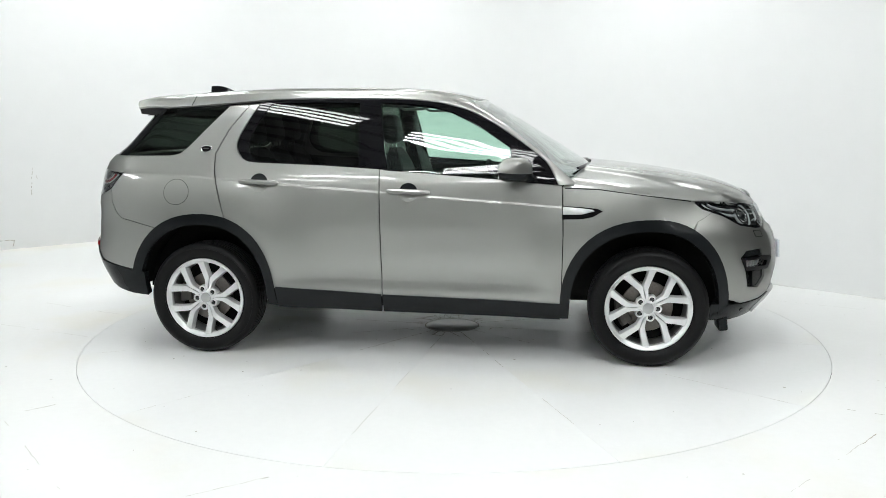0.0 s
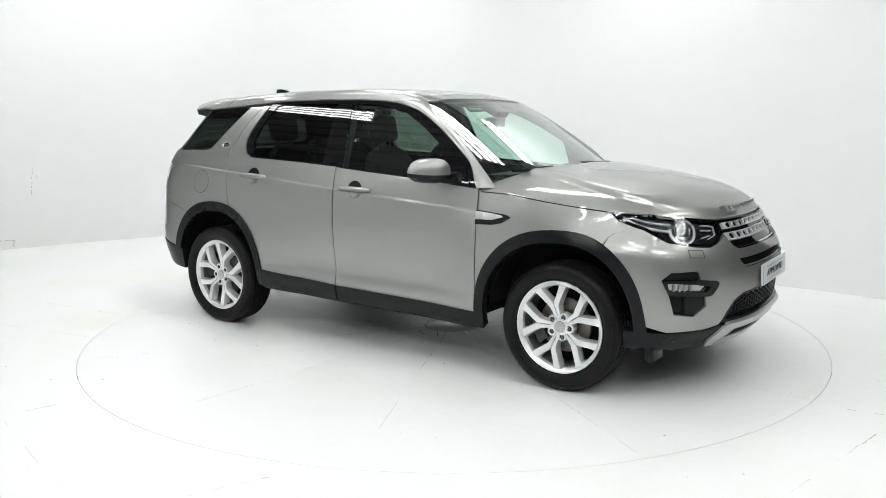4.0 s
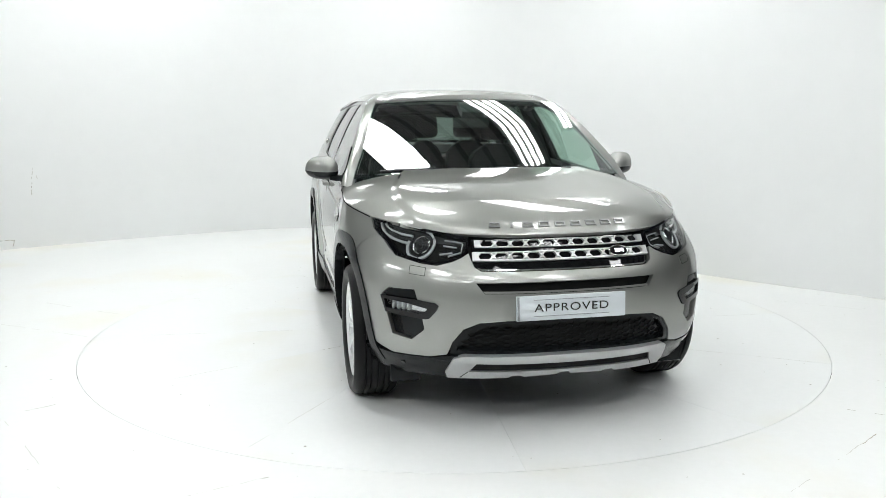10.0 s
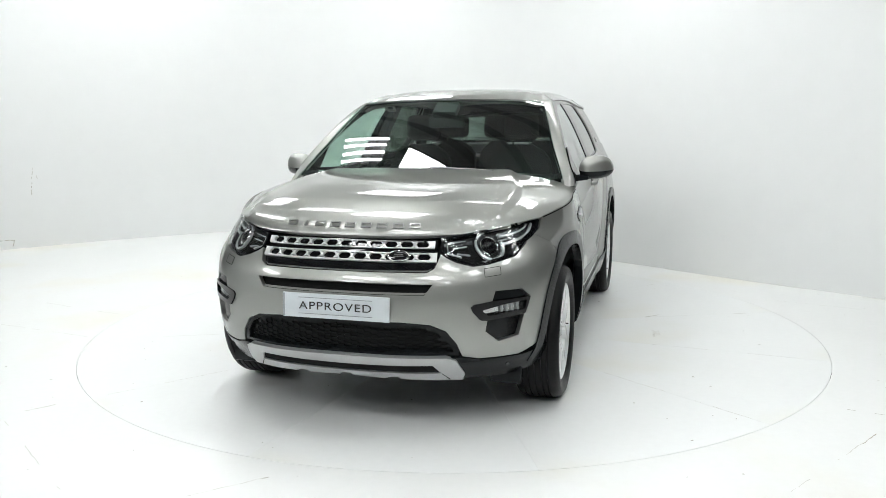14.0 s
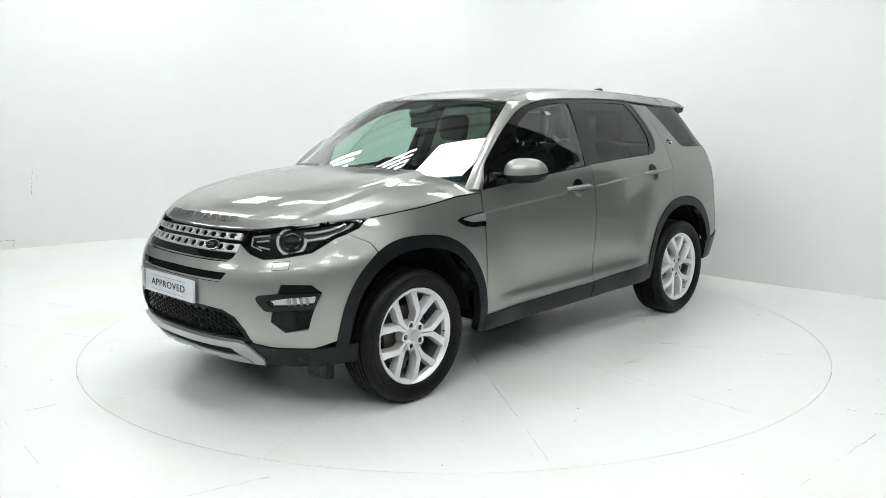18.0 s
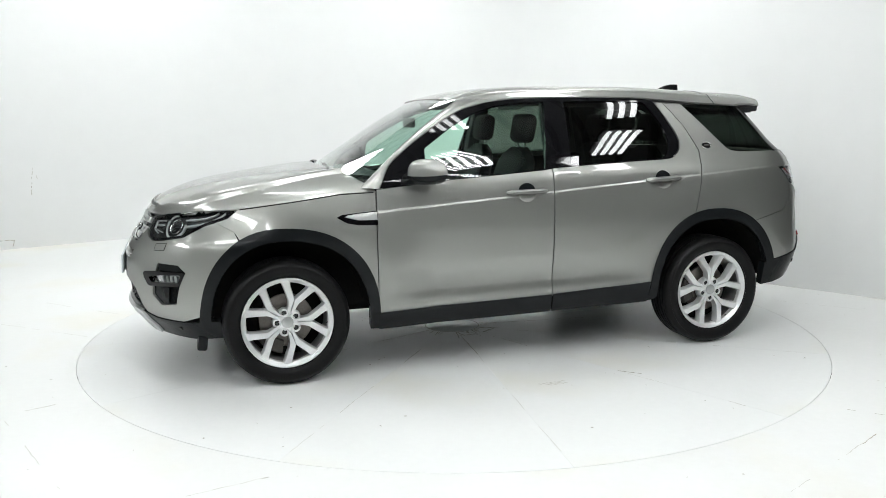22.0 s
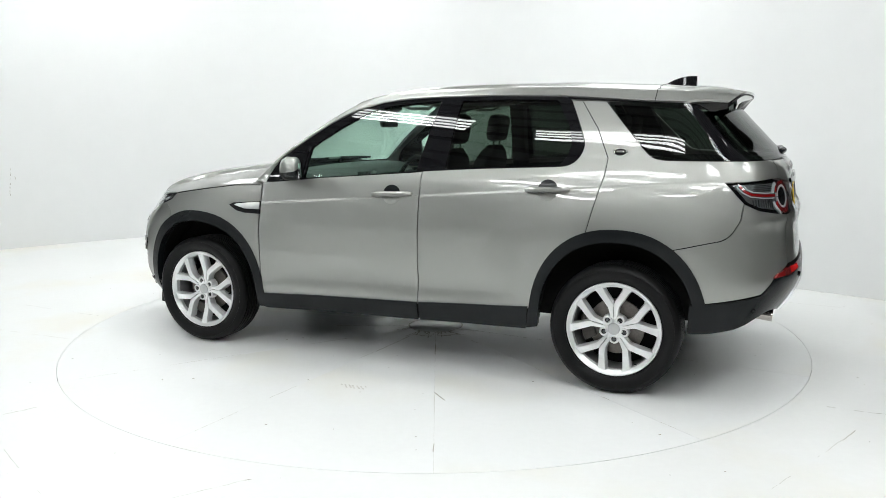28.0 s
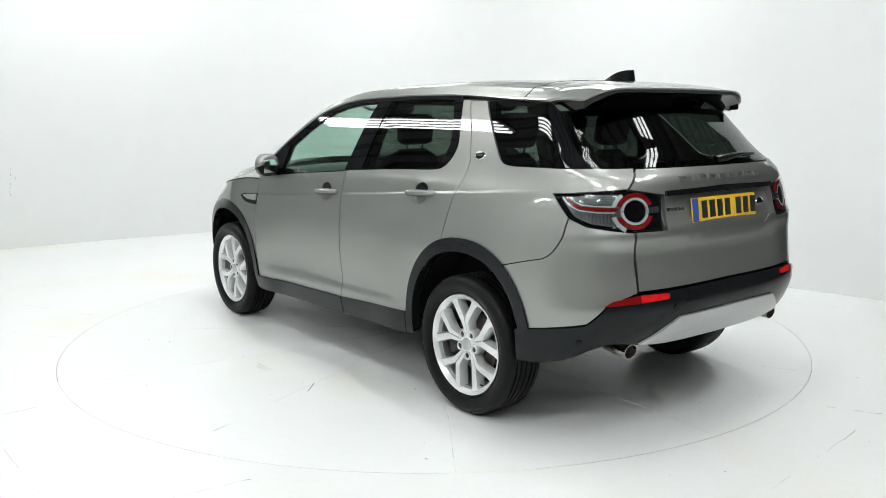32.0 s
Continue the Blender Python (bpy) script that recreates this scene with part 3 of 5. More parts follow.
def door_handle(door, s, x0, x1, z0, z1):
    """A pull bar over a round dish."""
    zc, xc = (z0 + z1) / 2, (x0 + x1) / 2
    uc = at_x(xc, zc)
    skin("handle_dish", S(dish_edge(x0, x1, z0, z1), s), PAINT, door, lambda u, z: shell(u, z) - np.stack([0 * u, np.sign(u) * .013 * np.clip(1 - (((np.abs(u) - uc) / .058) ** 2 + ((z - zc + .004) / .056) ** 2), 0, 1) ** .6, 0 * u], -1),
         step=.012, depth=.002, label="round dished recess")
    # black half disc that stands for the shade in the dish's top
    half = [(uc + .054 * math.cos(a), zc + .004 + .048 * math.sin(a)) for a in (math.pi * k / 16 for k in range(17))]
    skin("dish_shade_patch", S(half, s), CLAD, door, shell, step=.02, lift=.003, depth=.003, label="dark patch for the shade in the upper half of the dish")
    rows = []
    for i in range(15):
        t = i / 14
        x, z = x0 + (x1 - x0) * t, z0 + (z1 - z0) * t
        y = float(shell(at_x(x, z), z)[1])
        k = .012 + .028 * min(1, 5 * t, 5 * (1 - t)) ** .6
        h = .009 + .007 * min(1, 6 * t, 6 * (1 - t)) ** .5
        rows.append([(x, s * (y + k * c + .001), z + h * q) for c, q in ((.15, -1), (.7, -.95), (1, -.5), (1, .4), (.75, .9), (.2, 1), (0, .6), (0, -.6))])
    part("handle_bar", loft(rows), PAINT, door)


# bonnet, windscreen, roof
ZC = curve((0, .318, .673, .86, .93, .975, 1), (1.168, 1.134, 1.076, 1.026, .995, .962, .934))
ZS = curve((0, .18, .5, .66, .85, 1), (1.070, 1.064, 1.020, .994, .984, .973))
XW = curve((1.08, 1.135, 1.25, 1.37, 1.47, 1.562, 1.60), (1.182, 1.098, .919, .7285, .563, .397, .322))
YW = curve((1.08, 1.17, 1.30, 1.45, 1.543, 1.59), (.848, .808, .742, .676, .628, .595))
BW = .90


def bonnet_map(a, b):
    """a across (-1 to 1), b from the cowl (0) to the nose (1)."""
    a, b = np.asarray(a, float) / .9, np.clip(np.asarray(b, float) / 1.05, -.02, 1.02)
    k = np.abs(a)
    zl = ZS(b)
    side = shell(1.975 + (BW - 1.975) * b, zl)
    front = shell(BW * k, np.full_like(k, .94))
    corner = shell(np.full_like(k, BW), np.full_like(k, .94))
    rear_x, rear_y = 1.06 - .205 * k**2, .885 * k
    x = (1 - b) * rear_x + b * front[..., 0] + (1 - k) * 0 + k * side[..., 0] - k * ((1 - b) * .855 + b * corner[..., 0])
    y = (1 - b) * rear_y + b * front[..., 1] + k * side[..., 1] - k * ((1 - b) * .885 + b * corner[..., 1])
    z = zl + (ZC(b) - zl) * (1 - k**4.4)
    q = np.clip((k - (.60 + .20 * b)) / .055, 0, 1)
    z = z + np.clip((1 - b) / .25, 0, 1) * (.017 * (1 - q * q * (3 - 2 * q)) + .004 * np.exp(-((k - (.58 + .20 * b)) / .05) ** 2) - .004)
    return np.stack([x, y * np.sign(a), z], -1)


def up(p):
    return np.tile([0, 0, 1.], (len(p), 1)) + np.stack([p[:, 0] * .3, p[:, 1] * .3, 0 * p[:, 0]], -1)


ZE = curve((-1.66, -1.4, -1.1, -.92, -.58, -.238, -.067, .104, .273, .33), (1.548, 1.562, 1.583, 1.594, 1.599, 1.594, 1.588, 1.569, 1.526, 1.505))
ZR = curve((-1.66, -1.4, -.9, -.4, 0, .2, .30, .37), (1.648, 1.664, 1.682, 1.680, 1.662, 1.632, 1.606, 1.584))


def roof_map(a, x):
    a = np.asarray(a, float) / .62
    k = np.abs(a)
    x = np.asarray(x, float) - .06 * k**2 * np.clip((x + .6) / .9, 0, 1)
    ze = ZE(x)
    ye = HALF(ze) * taper(x) + .002
    rise = 1 - .30 * k**2 - .70 * k**7
    rail = .010 * np.exp(-((k - .875) / .035) ** 2) - .007 * np.exp(-((k - .775) / .022) ** 2)
    return np.stack([x, a * ye, ze + (ZR(x) - ze) * rise + rail * np.clip((x + 1.66) / .1, 0, 1)], -1)


def bow(z):
    """How far the screen bends back towards its sides."""
    return .33 - .10 * np.clip((np.asarray(z, float) - 1.1) / .47, 0, 1)


def screen_map(y, z):
    return np.stack([XW(z) - bow(z) * y**2, y, z], -1)


def upper_body():
    skin("bonnet", [(-.9, 0), (.9, 0), (.9, 1.05), (-.9, 1.05)], PAINT, car, bonnet_map, out=up, step=.018, depth=.015,
         lines=[(a, b) for b in (.925, .94, .955, .97, .98, .99, 1.0, 1.01, 1.02, 1.03, 1.04) for a in np.linspace(-.89, .89, 150)]
         + [(q * .9 * (.60 + .20 * b / 1.05 + d), b) for q in (1, -1) for d in (-.05, -.03, -.012, 0, .009, .018, .027, .036, .045, .056, .07) for b in np.linspace(.01, .91, 70)])
    skin("roof", [(-.62, -1.66), (.62, -1.66), (.62, .345), (-.62, .345)], PAINT, car, roof_map, out=up, step=.02)
    zs = np.linspace(1.125, 1.572, 14)
    edge = [(float(YW(z)), float(z)) for z in zs]
    poly = edge + [(.4, 1.588), (.2, 1.595), (0, 1.597), (-.2, 1.595), (-.4, 1.588)] + [(-y, z) for y, z in edge[::-1]] + [(-.4, 1.118), (0, 1.115), (.4, 1.118)]
    ahead = lambda p: np.tile([1., 0, .6], (len(p), 1))
    ws = skin("windscreen", poly, CLEARGLASS, car, screen_map, out=ahead, depth=.005, label="green-tinted windscreen")
    inner = [(y * .978, 1.142 + (z - 1.115) * .915) for y, z in poly]
    skin("windscreen_border", poly, BLACK, ws, screen_map, holes=[rounded(inner, .03)], out=ahead, lift=-.006, depth=.003, label="black printed glass border")
    # front pillars between the screen and the side windows
    for s in (1, -1):
        rows = []
        for i in range(25):
            t = i / 24
            z = 1.075 + .50 * t
            w = Vector((float(XW(z) - bow(z) * YW(z) ** 2), float(YW(z)), z))
            d = DLOEDGE(z)
            d = Vector((d[0], d[1], z))
            rows.append([])
            for j in range(8):
                q = j / 7
                p = w.lerp(d, q)
                o = Vector((.45, .8, .35)).normalized() * (.018 * (1 - (2 * q - 1) ** 2))
                rows[-1].append((p.x + o.x, s * (p.y + o.y), p.z + o.z))
            rows[-1] += [(d.x - .03, s * (d.y - .03), z), (w.x - .03, s * (w.y - .02), z)]
        part("front_pillar", loft(rows), PAINT, car)
    # cowl panel under the screen
    rows = [[(1.085 - .205 * (y / .8) ** 2, y, 1.150 - .07 * abs(y / .8) ** 3), (1.02 - .205 * (y / .8) ** 2, y, 1.135 - .07 * abs(y / .8) ** 3), (1.0 - .205 * (y / .8) ** 2, y, 1.06), (1.1 - .205 * (y / .8) ** 2, y, 1.06)]
            for y in np.linspace(-.80, .80, 25)]
    part("cowl", loft(rows), CLAD, car, "black plastic cowl panel")


DLX = curve((1.075, 1.206, 1.309, 1.440, 1.523, 1.566, 1.585), (.842, .77, .641, .442, .273, .104, -.067))


def DLOEDGE(z):
    x = float(DLX(z))
    return shell(at_x(x, z), z)


both(body_sides)
upper_body()


# ---- the nose ----
def sym(half):
    """Closes a left half outline (from the middle's top round to the middle's bottom) to both sides."""
    return half + [(-u, z) for u, z in half[::-1] if u > 1e-6]


HEADLAMP = [(1.105, .984), (1.082, .938), (1.02, .914), (.95, .898), (.885, .866), (.835, .838), (.70, .814), (.615, .808), (.54, .827), (.50, .846), (.478, .872), (.484, .930),
            (.62, .947), (.80, .966), (.95, .978)]
GRILLE = sym([(0, .928), (.24, .929), (.470, .926), (.455, .85), (.43, .80), (.40, .786), (0, .784)])
BUMPER = sym([(0, .782), (.405, .783), (.437, .80), (.470, .858), (.497, .840), (.54, .821), (.615, .802), (.70, .808), (.84, .832), (.89, .860), (.955, .894), (1.02, .9125), (1.1385, .8665)]
             + arch(WB, *F_MID, 60, 6) + [(.86, .372), (.66, .378), (.577, .397), (.552, .462), (.50, .525), (.427, .556), (.3, .566), (0, .570)])
SLOT = sym([(0, .738), (.436, .735), (.40, .688), (0, .688)])
FOG = [(.915, .650), (.868, .688), (.730, .692), (.716, .648), (.628, .638), (.612, .626), (.622, .604), (.656, .566), (.676, .560), (.692, .560), (.684, .510), (.748, .456), (.850, .470), (.880, .575)]
LOWGRILLE = sym([(0, .567), (.3, .563), (.427, .552), (.50, .520), (.548, .462), (.566, .395), (0, .392)])
LOWCLAD = sym([(0, .396), (.569, .393), (.66, .373), (.86, .367), (1.08, .382), (1.075, .285), (.85, .262), (.57, .268), (0, .29)])
SKID = sym([(0, .405), (.50, .402), (.545, .385), (.583, .305), (.575, .272), (.275, .279), (.262, .291), (.215, .291), (.202, .281), (.035, .287), (.024, .299), (0, .299)])
SKIDSLOT = sym([(0, .362), (.435, .366), (.47, .318), (0, .318)])


def sink(depth):
    """The master surface pushed in."""
    def f(u, z):
        p = shell(u, z)
        e = 2e-3
        n = np.cross(shell(u + e, z) - shell(u - e, z), shell(u, z + e) - shell(u, z - e))
        n /= np.maximum(np.linalg.norm(n, axis=-1, keepdims=True), 1e-12)
        n *= np.sign((n * outward(p)).sum(-1) + 1e-12)[..., None]
        return p - n * depth
    return f


def on_shell(u, z, lift=0.):
    """A frame on the master surface: x along it, y up it, z out of it."""
    p = shell(np.array([u]), np.array([z]))[0]
    q = shell(np.array([u + .01]), np.array([z]))[0] - shell(np.array([u - .01]), np.array([z]))[0]
    w = shell(np.array([u]), np.array([z + .01]))[0] - shell(np.array([u]), np.array([z - .01]))[0]
    q, w = Vector(q).normalized(), Vector(w).normalized()
    n = q.cross(w).normalized()
    if n.dot(Vector(outward(p[None])[0])) < 0:
        q, n = -q, -n
    w = n.cross(q)
    m = Matrix((q, w, n)).transposed().to_4x4()
    m.translation = Vector(p) + n * lift
    return m


def strip(poly_line, width):
    """A ribbon outline along a line in surface coordinates."""
    pts = [Vector(p) for p in poly_line]
    a, b = [], []
    for i, p in enumerate(pts):
        d = (pts[min(i + 1, len(pts) - 1)] - pts[max(i - 1, 0)]).normalized()
        o = Vector((-d.y, d.x)) * width / 2
        a.append(tuple(p + o))
        b.append(tuple(p - o))
    return a + b[::-1]


def arc(c, r, a0, a1, n=20, sq=1.0):
    return [(c[0] + r * math.cos(radians(a0 + (a1 - a0) * i / n)), c[1] + sq * r * math.sin(radians(a0 + (a1 - a0) * i / n))) for i in range(n + 1)]


def honeycomb(u0, u1, z0, z1, w, h, clip):
    """Centres of hexagon cells inside an outline."""
    out = []
    nz = int((z1 - z0) / (h * .75)) + 1
    for j in range(nz):
        for i in range(int((u1 - u0) / w) + 1):
            out.append((u0 + (i + .5 * (j % 2)) * w, z0 + j * h * .75))
    ok = inside(clip, out)
    return [c for c, k in zip(out, ok) if k]


def front_end():
    fog2 = flip(FOG)
    bumper = skin("front_bumper", BUMPER, PAINT, car, shell, holes=[SLOT, FOG, fog2], depth=.025, step=.035)
    skin("intake_slot", [(u * 1.02, z) for u, z in SLOT], DARK, bumper, sink(.05), depth=.002, label="dark upper air intake slot")
    skin("slot_lower_lip", sym([(0, .700), (.41, .700), (.398, .690), (0, .690)]), PAINT, bumper, sink(.012), depth=.03)
    # grille
    g = skin("grille", GRILLE, BLACK, car, sink(.022), depth=.01, label="gloss black grille with two silver mesh bars", step=.04)
    for zc, hh in ((.903, .017), (.850, .020)):
        bar = sym([(0, zc + hh), (.455, zc + hh - .004), (.447, zc - hh), (0, zc - hh)])
        holes = []
        for k in range(-5, 6):
            c = k * .078
            holes.append([(c + .0335 * q, zc + .0135 * w) for q, w in ((-1, .0), (-.62, 1), (.62, 1), (1, .0), (.62, -1), (-.62, -1))])
        for k in range(-5, 5):
            c = (k + .5) * .078
            holes.append([(c + .0125 * q, zc + .0150 * w) for q, w in ((-.85, .90), (.85, .90), (.5, .60), (-.5, .60))])
            holes.append([(c + .0125 * q, zc + .0150 * w) for q, w in ((-.5, -.60), (.5, -.60), (.85, -.90), (-.85, -.90))])
        skin("mesh_bar", bar, GRILLESILVER, g, sink(.004), holes=holes, depth=.014, step=.03, label="satin silver honeycomb grille bar")
    skin("chrome_lip", sym([(0, .795), (.405, .797), (.425, .806), (.42, .799), (.402, .791), (0, .789)]), CHROME, g, sink(.012), depth=.006, label="thin bright lower grille line")
    badge = part("oval_badge", lathe([(0, .006), (.026, .006), (.034, .004), (.036, 0), (.036, -.01)], 32, "z"), BLACK, g, "dark oval emblem with a bright rim")
    badge.matrix_basis = on_shell(.272, .850, .004) @ Matrix.Diagonal((1.35, .70, 1, 1))
    ringb = part("badge_rim", lathe([(.033, .004), (.036, .007), (.039, .004), (.038, -.004)], 32, "z"), CHROME, g, "bright badge rim")
    ringb.matrix_basis = badge.matrix_basis.copy()
    for w, dz in ((.030, .007), (.034, -.007)):
        b2 = part("badge_bar", block(w, .007, .003, (0, dz, .007)), CHROME, g)
        b2.matrix_basis = badge.matrix_basis.copy()
    # raised nameplate blocks on the bonnet's edge
    for k in range(9):
        u = (-.335 + .67 * k / 8)
        m = on_shell(u, .965, .0)
        b = nameplate_frame(car, .050 if k != 1 else .012, .026)
        pb = Vector(bonnet_map(np.array([u * .9 / BW]), np.array([1.05 * .962]))[0])
        m2 = m.copy()
        m2.translation = pb + m.to_3x3() @ Vector((0, 0, .002))
        b.matrix_basis = m2
    # lower intake, cladding, skid plate
    lg = skin("lower_grille", LOWGRILLE, DARK, car, sink(.045), depth=.004, label="black honeycomb lower grille", step=.05)
    mesh = sym([(0, .556), (.3, .552), (.420, .540), (.480, .512), (.522, .462), (.535, .418), (0, .416)])
    skin("grille_frame", LOWGRILLE, CLAD, lg, sink(.006), holes=[mesh], depth=.03, step=.05, label="black plastic frame of the lower grille")
    cells = honeycomb(-.594, .594, .4185, .57, .066, .01667, mesh)
    holes = [[(c[0] + .0204 * q, c[1] + .0108 * v) for q, v in ((1, 0), (.5, 1), (-.5, 1), (-1, 0), (-.5, -1), (.5, -1))] for c in cells]
    grown = [(u * 1.004, z) for u, z in mesh]
    holes = [h for h in holes if inside(grown, h).all()]
    skin("honeycomb", [(u * 1.01, .486 + (z - .486) * 1.05) for u, z in mesh], CLAD, lg, sink(.026), holes=holes, depth=.010, step=.05)
    skin("lower_bumper", LOWCLAD, CLAD, car, shell, lift=.004, depth=.05, holes=[], label="black plastic lower bumper", step=.04)
    sk = skin("skid_plate", SKID, SATIN, car, shell, lift=.016, depth=.03, holes=[SKIDSLOT], label="silver front skid plate", step=.04)
    skin("skid_slot", [(u * 1.01, z) for u, z in SKIDSLOT], DARK, sk, shell, lift=.008, depth=.003)
    for s in (1, -1):
        skin("skid_seam", S(strip([(.472, .316), (.512, .278)], .004), s), DARK, sk, shell, lift=.0168, depth=.002, step=.03)
    # plate
    p = Vector(shell(np.array([0.]), np.array([.625]))[0])
    plate = part("show_plate", block(.012, .520, .112, (0, 0, 0), .002), PLATEWHITE, car, "white show plate lettered APPROVED")
    plate.matrix_basis = pose(p.x + .006, -.006, .625, 0, -3, 0)
    lettering("APPROVED", .051, 1.30, INK, plate, pose(.0075, 0, -.001, 90, 0, 90))
    for dz in (.037, -.037):
        part("rule_line", block(.002, .36, .0025, (.007, 0, dz)), GREYINK, plate)
    part("grey_band", block(.002, .010, .108, (.0064, -.253, 0)), GREYINK, plate)
    for s in (1, -1):
        head_lamp(s)
        fog_lamp(s)
        washer = [(s * u, z) for u, z in ((.748, .797), (.668, .791), (.675, .756), (.752, .761))]
        skin("washer_cover", washer, PAINT, bumper, shell, lift=.002, depth=.004, step=.03)
        for k in range(4):
            skin("washer_seam", strip([washer[k], washer[(k + 1) % 4]], .002), DARK, bumper, shell, lift=.0026, depth=.002, step=.03)
        sensor = part("parking_sensor", lathe([(0, .004), (.010, .004), (.012, 0), (.012, -.01)], 16, "z"), BLACK, car)
        sensor.matrix_basis = on_shell(s * .80, .325, .005)


def nameplate_frame(parent, w, h):
    """A plain raised frame in place of a nameplate's character."""
    bm = bmesh.new()
    t = .006
    for sx, sy, x, y in ((w, t, 0, h / 2 - t / 2), (w, t, 0, t / 2 - h / 2), (t, h - 2 * t, w / 2 - t / 2, 0), (t, h - 2 * t, t / 2 - w / 2, 0)):
        block(sx, sy, .006, (x, y, .003), 0, bm=bm)
    return part("nameplate_frame", bm, BADGE, parent, "raised silver nameplate frame", smooth=False)


def lettering(text, size, wide, mat, parent, m):
    cu = bpy.data.curves.new("lettering", "FONT")
    cu.body, cu.size, cu.extrude, cu.align_x, cu.align_y, cu.space_character = text, size, .0008, "CENTER", "CENTER", 1.12
    tmp = new("lettering_source", cu)
    me = bpy.data.meshes.new_from_object(tmp.evaluated_get(bpy.context.evaluated_depsgraph_get()))
    bpy.data.objects.remove(tmp)
    me.name = "lettering"
    ob = link("lettering", me, mat, parent, "black lettering " + text)
    ob.matrix_basis = m @ Matrix.Diagonal((wide, 1, 1, 1))
    return ob


def head_lamp(s):
    P = S(HEADLAMP, s)
    lamp = skin("headlamp", P, LAMPBASE, car, sink(.050), depth=.004, step=.035, label="clear-lensed headlamp with a round light guide")
    inner = S(rounded([(1.075, .972), (1.05, .945), (.95, .915), (.885, .885), (.845, .852), (.70, .828), (.61, .822), (.54, .838), (.49, .862), (.492, .922), (.62, .938), (.80, .957), (.95, .969)], .012), s)
    skin("bezel", P, BLACK, lamp, sink(.008), holes=[inner], depth=.045, step=.03, label="gloss black lamp bezel")
    skin("lens", P, LENS, lamp, shell, lift=-.001, depth=.004, step=.035, label="clear polycarbonate lens")
    c = (.735, .893)
    for a0, a1 in ((100, 148), (154, 262), (270, 372)):
        skin("light_ring", S(arc(c, .079, a0, a1, 16, .80) + arc(c, .067, a1, a0, 16, .80), s), LIGHTPIPE, lamp, sink(.018), depth=.010, step=.014, label="white light-guide arc")
        skin("ring_rim", S(arc(c, .0660, a0, a1, 16, .80) + arc(c, .060, a1, a0, 16, .80), s), LAMPGREY, lamp, sink(.022), depth=.014, step=.02)
    m = on_shell(s * c[0], c[1], -.036)
    pr = part("projector", lathe([(.038, .006), (.040, .012), (.0425, .014), (.0445, .012), (.046, -.014)], 40, "z"), CHROME, lamp, "chrome-rimmed projector lens")
    pr.matrix_basis = m
    pl = part("projector_glass", lathe([(0, .028), (.012, .026), (.025, .019), (.0385, .004)], 32, "z"), BLACK, lamp, "dark glass projector eye")
    pl.matrix_basis = m
    skin("indicator_bowl", S(rounded([(.497, .914), (.610, .925), (.618, .880), (.600, .852), (.500, .866)], .010), s), LAMPGREY, lamp, sink(.036), depth=.004, step=.02)
    skin("side_bowl", S(rounded([(.80, .946), (1.03, .967), (.97, .930), (.80, .905)], .012), s), LAMPGREY, lamp, sink(.036), depth=.004, step=.02)
    for line in ([(.512, .905), (.512, .868), (.575, .852)], [(.515, .908), (.560, .914), (.612, .918)], [(.540, .888), (.612, .894)], [(.555, .866), (.620, .858)]):
        skin("light_bar", S(strip(line, .005), s), LIGHTPIPE, lamp, sink(.022), depth=.010, step=.015)
    for line, w in (([(1.050, .966), (1.030, .948), (.985, .926), (.91, .908), (.845, .898), (.812, .895)], .010), ([(1.005, .966), (.985, .955), (.94, .943), (.87, .932), (.80, .927)], .008)):
        skin("side_light_guide", S(strip(line, w), s), LIGHTPIPE, lamp, sink(.018), depth=.012, step=.012, label="white light-guide band")
    skin("shade_panel", S(rounded([(.62, .835), (.70, .836), (.83, .856), (.80, .885), (.72, .81)], .004), s), LAMPGREY, lamp, sink(.045), depth=.004, step=.03)


def fog_lamp(s):
    glass_shape = S(rounded([(.888, .636), (.760, .627), (.664, .610), (.690, .583), (.878, .594)], .008), s)
    unit = skin("fog_lamp_recess", S(FOG, s), CLAD, car, sink(.030), depth=.004, step=.03, label="black fog lamp recess with vent")
    skin("upper_fin", S(rounded([(.905, .654), (.865, .684), (.735, .688), (.722, .652)], .006), s), CLAD, unit, sink(.006), depth=.02, step=.03)
    skin("black_frame", S(rounded([(.912, .650), (.718, .648), (.628, .638), (.612, .626), (.622, .604), (.656, .566), (.676, .561), (.880, .573)], .006), s), BLACK, unit, shell,
         holes=[glass_shape], lift=.008, depth=.035, step=.03, label="gloss black fog lamp frame")
    skin("lamp_glass", glass_shape, LENS, unit, sink(.002), depth=.004, step=.03)
    skin("lamp_bowl", glass_shape, SILVERLAMP, unit, sink(.020), depth=.004, step=.02)
    for k in range(4):
        skin("lamp_rib", S([(.755 + .028 * k, .624), (.767 + .028 * k, .625), (.772 + .028 * k, .592), (.760 + .028 * k, .591)], s), LIGHTPIPE, unit, sink(.010), depth=.008, step=.03)
    skin("lower_vane", S(rounded([(.800, .560), (.692, .560), (.688, .512), (.748, .462), (.790, .468)], .006), s), CLAD, unit, sink(.012), depth=.02, step=.03)
    for j in range(6):
        for i in range(3):
            c = (.820 + .019 * i + .0095 * (j % 2) - .003 * j, .556 - .0155 * j)
            skin("vent_cell", S([(c[0] + .0075 * math.cos(radians(a)), c[1] + .0065 * math.sin(radians(a))) for a in range(0, 360, 60)], s), DARK, unit, sink(.027), depth=.004, step=.03)


front_end()


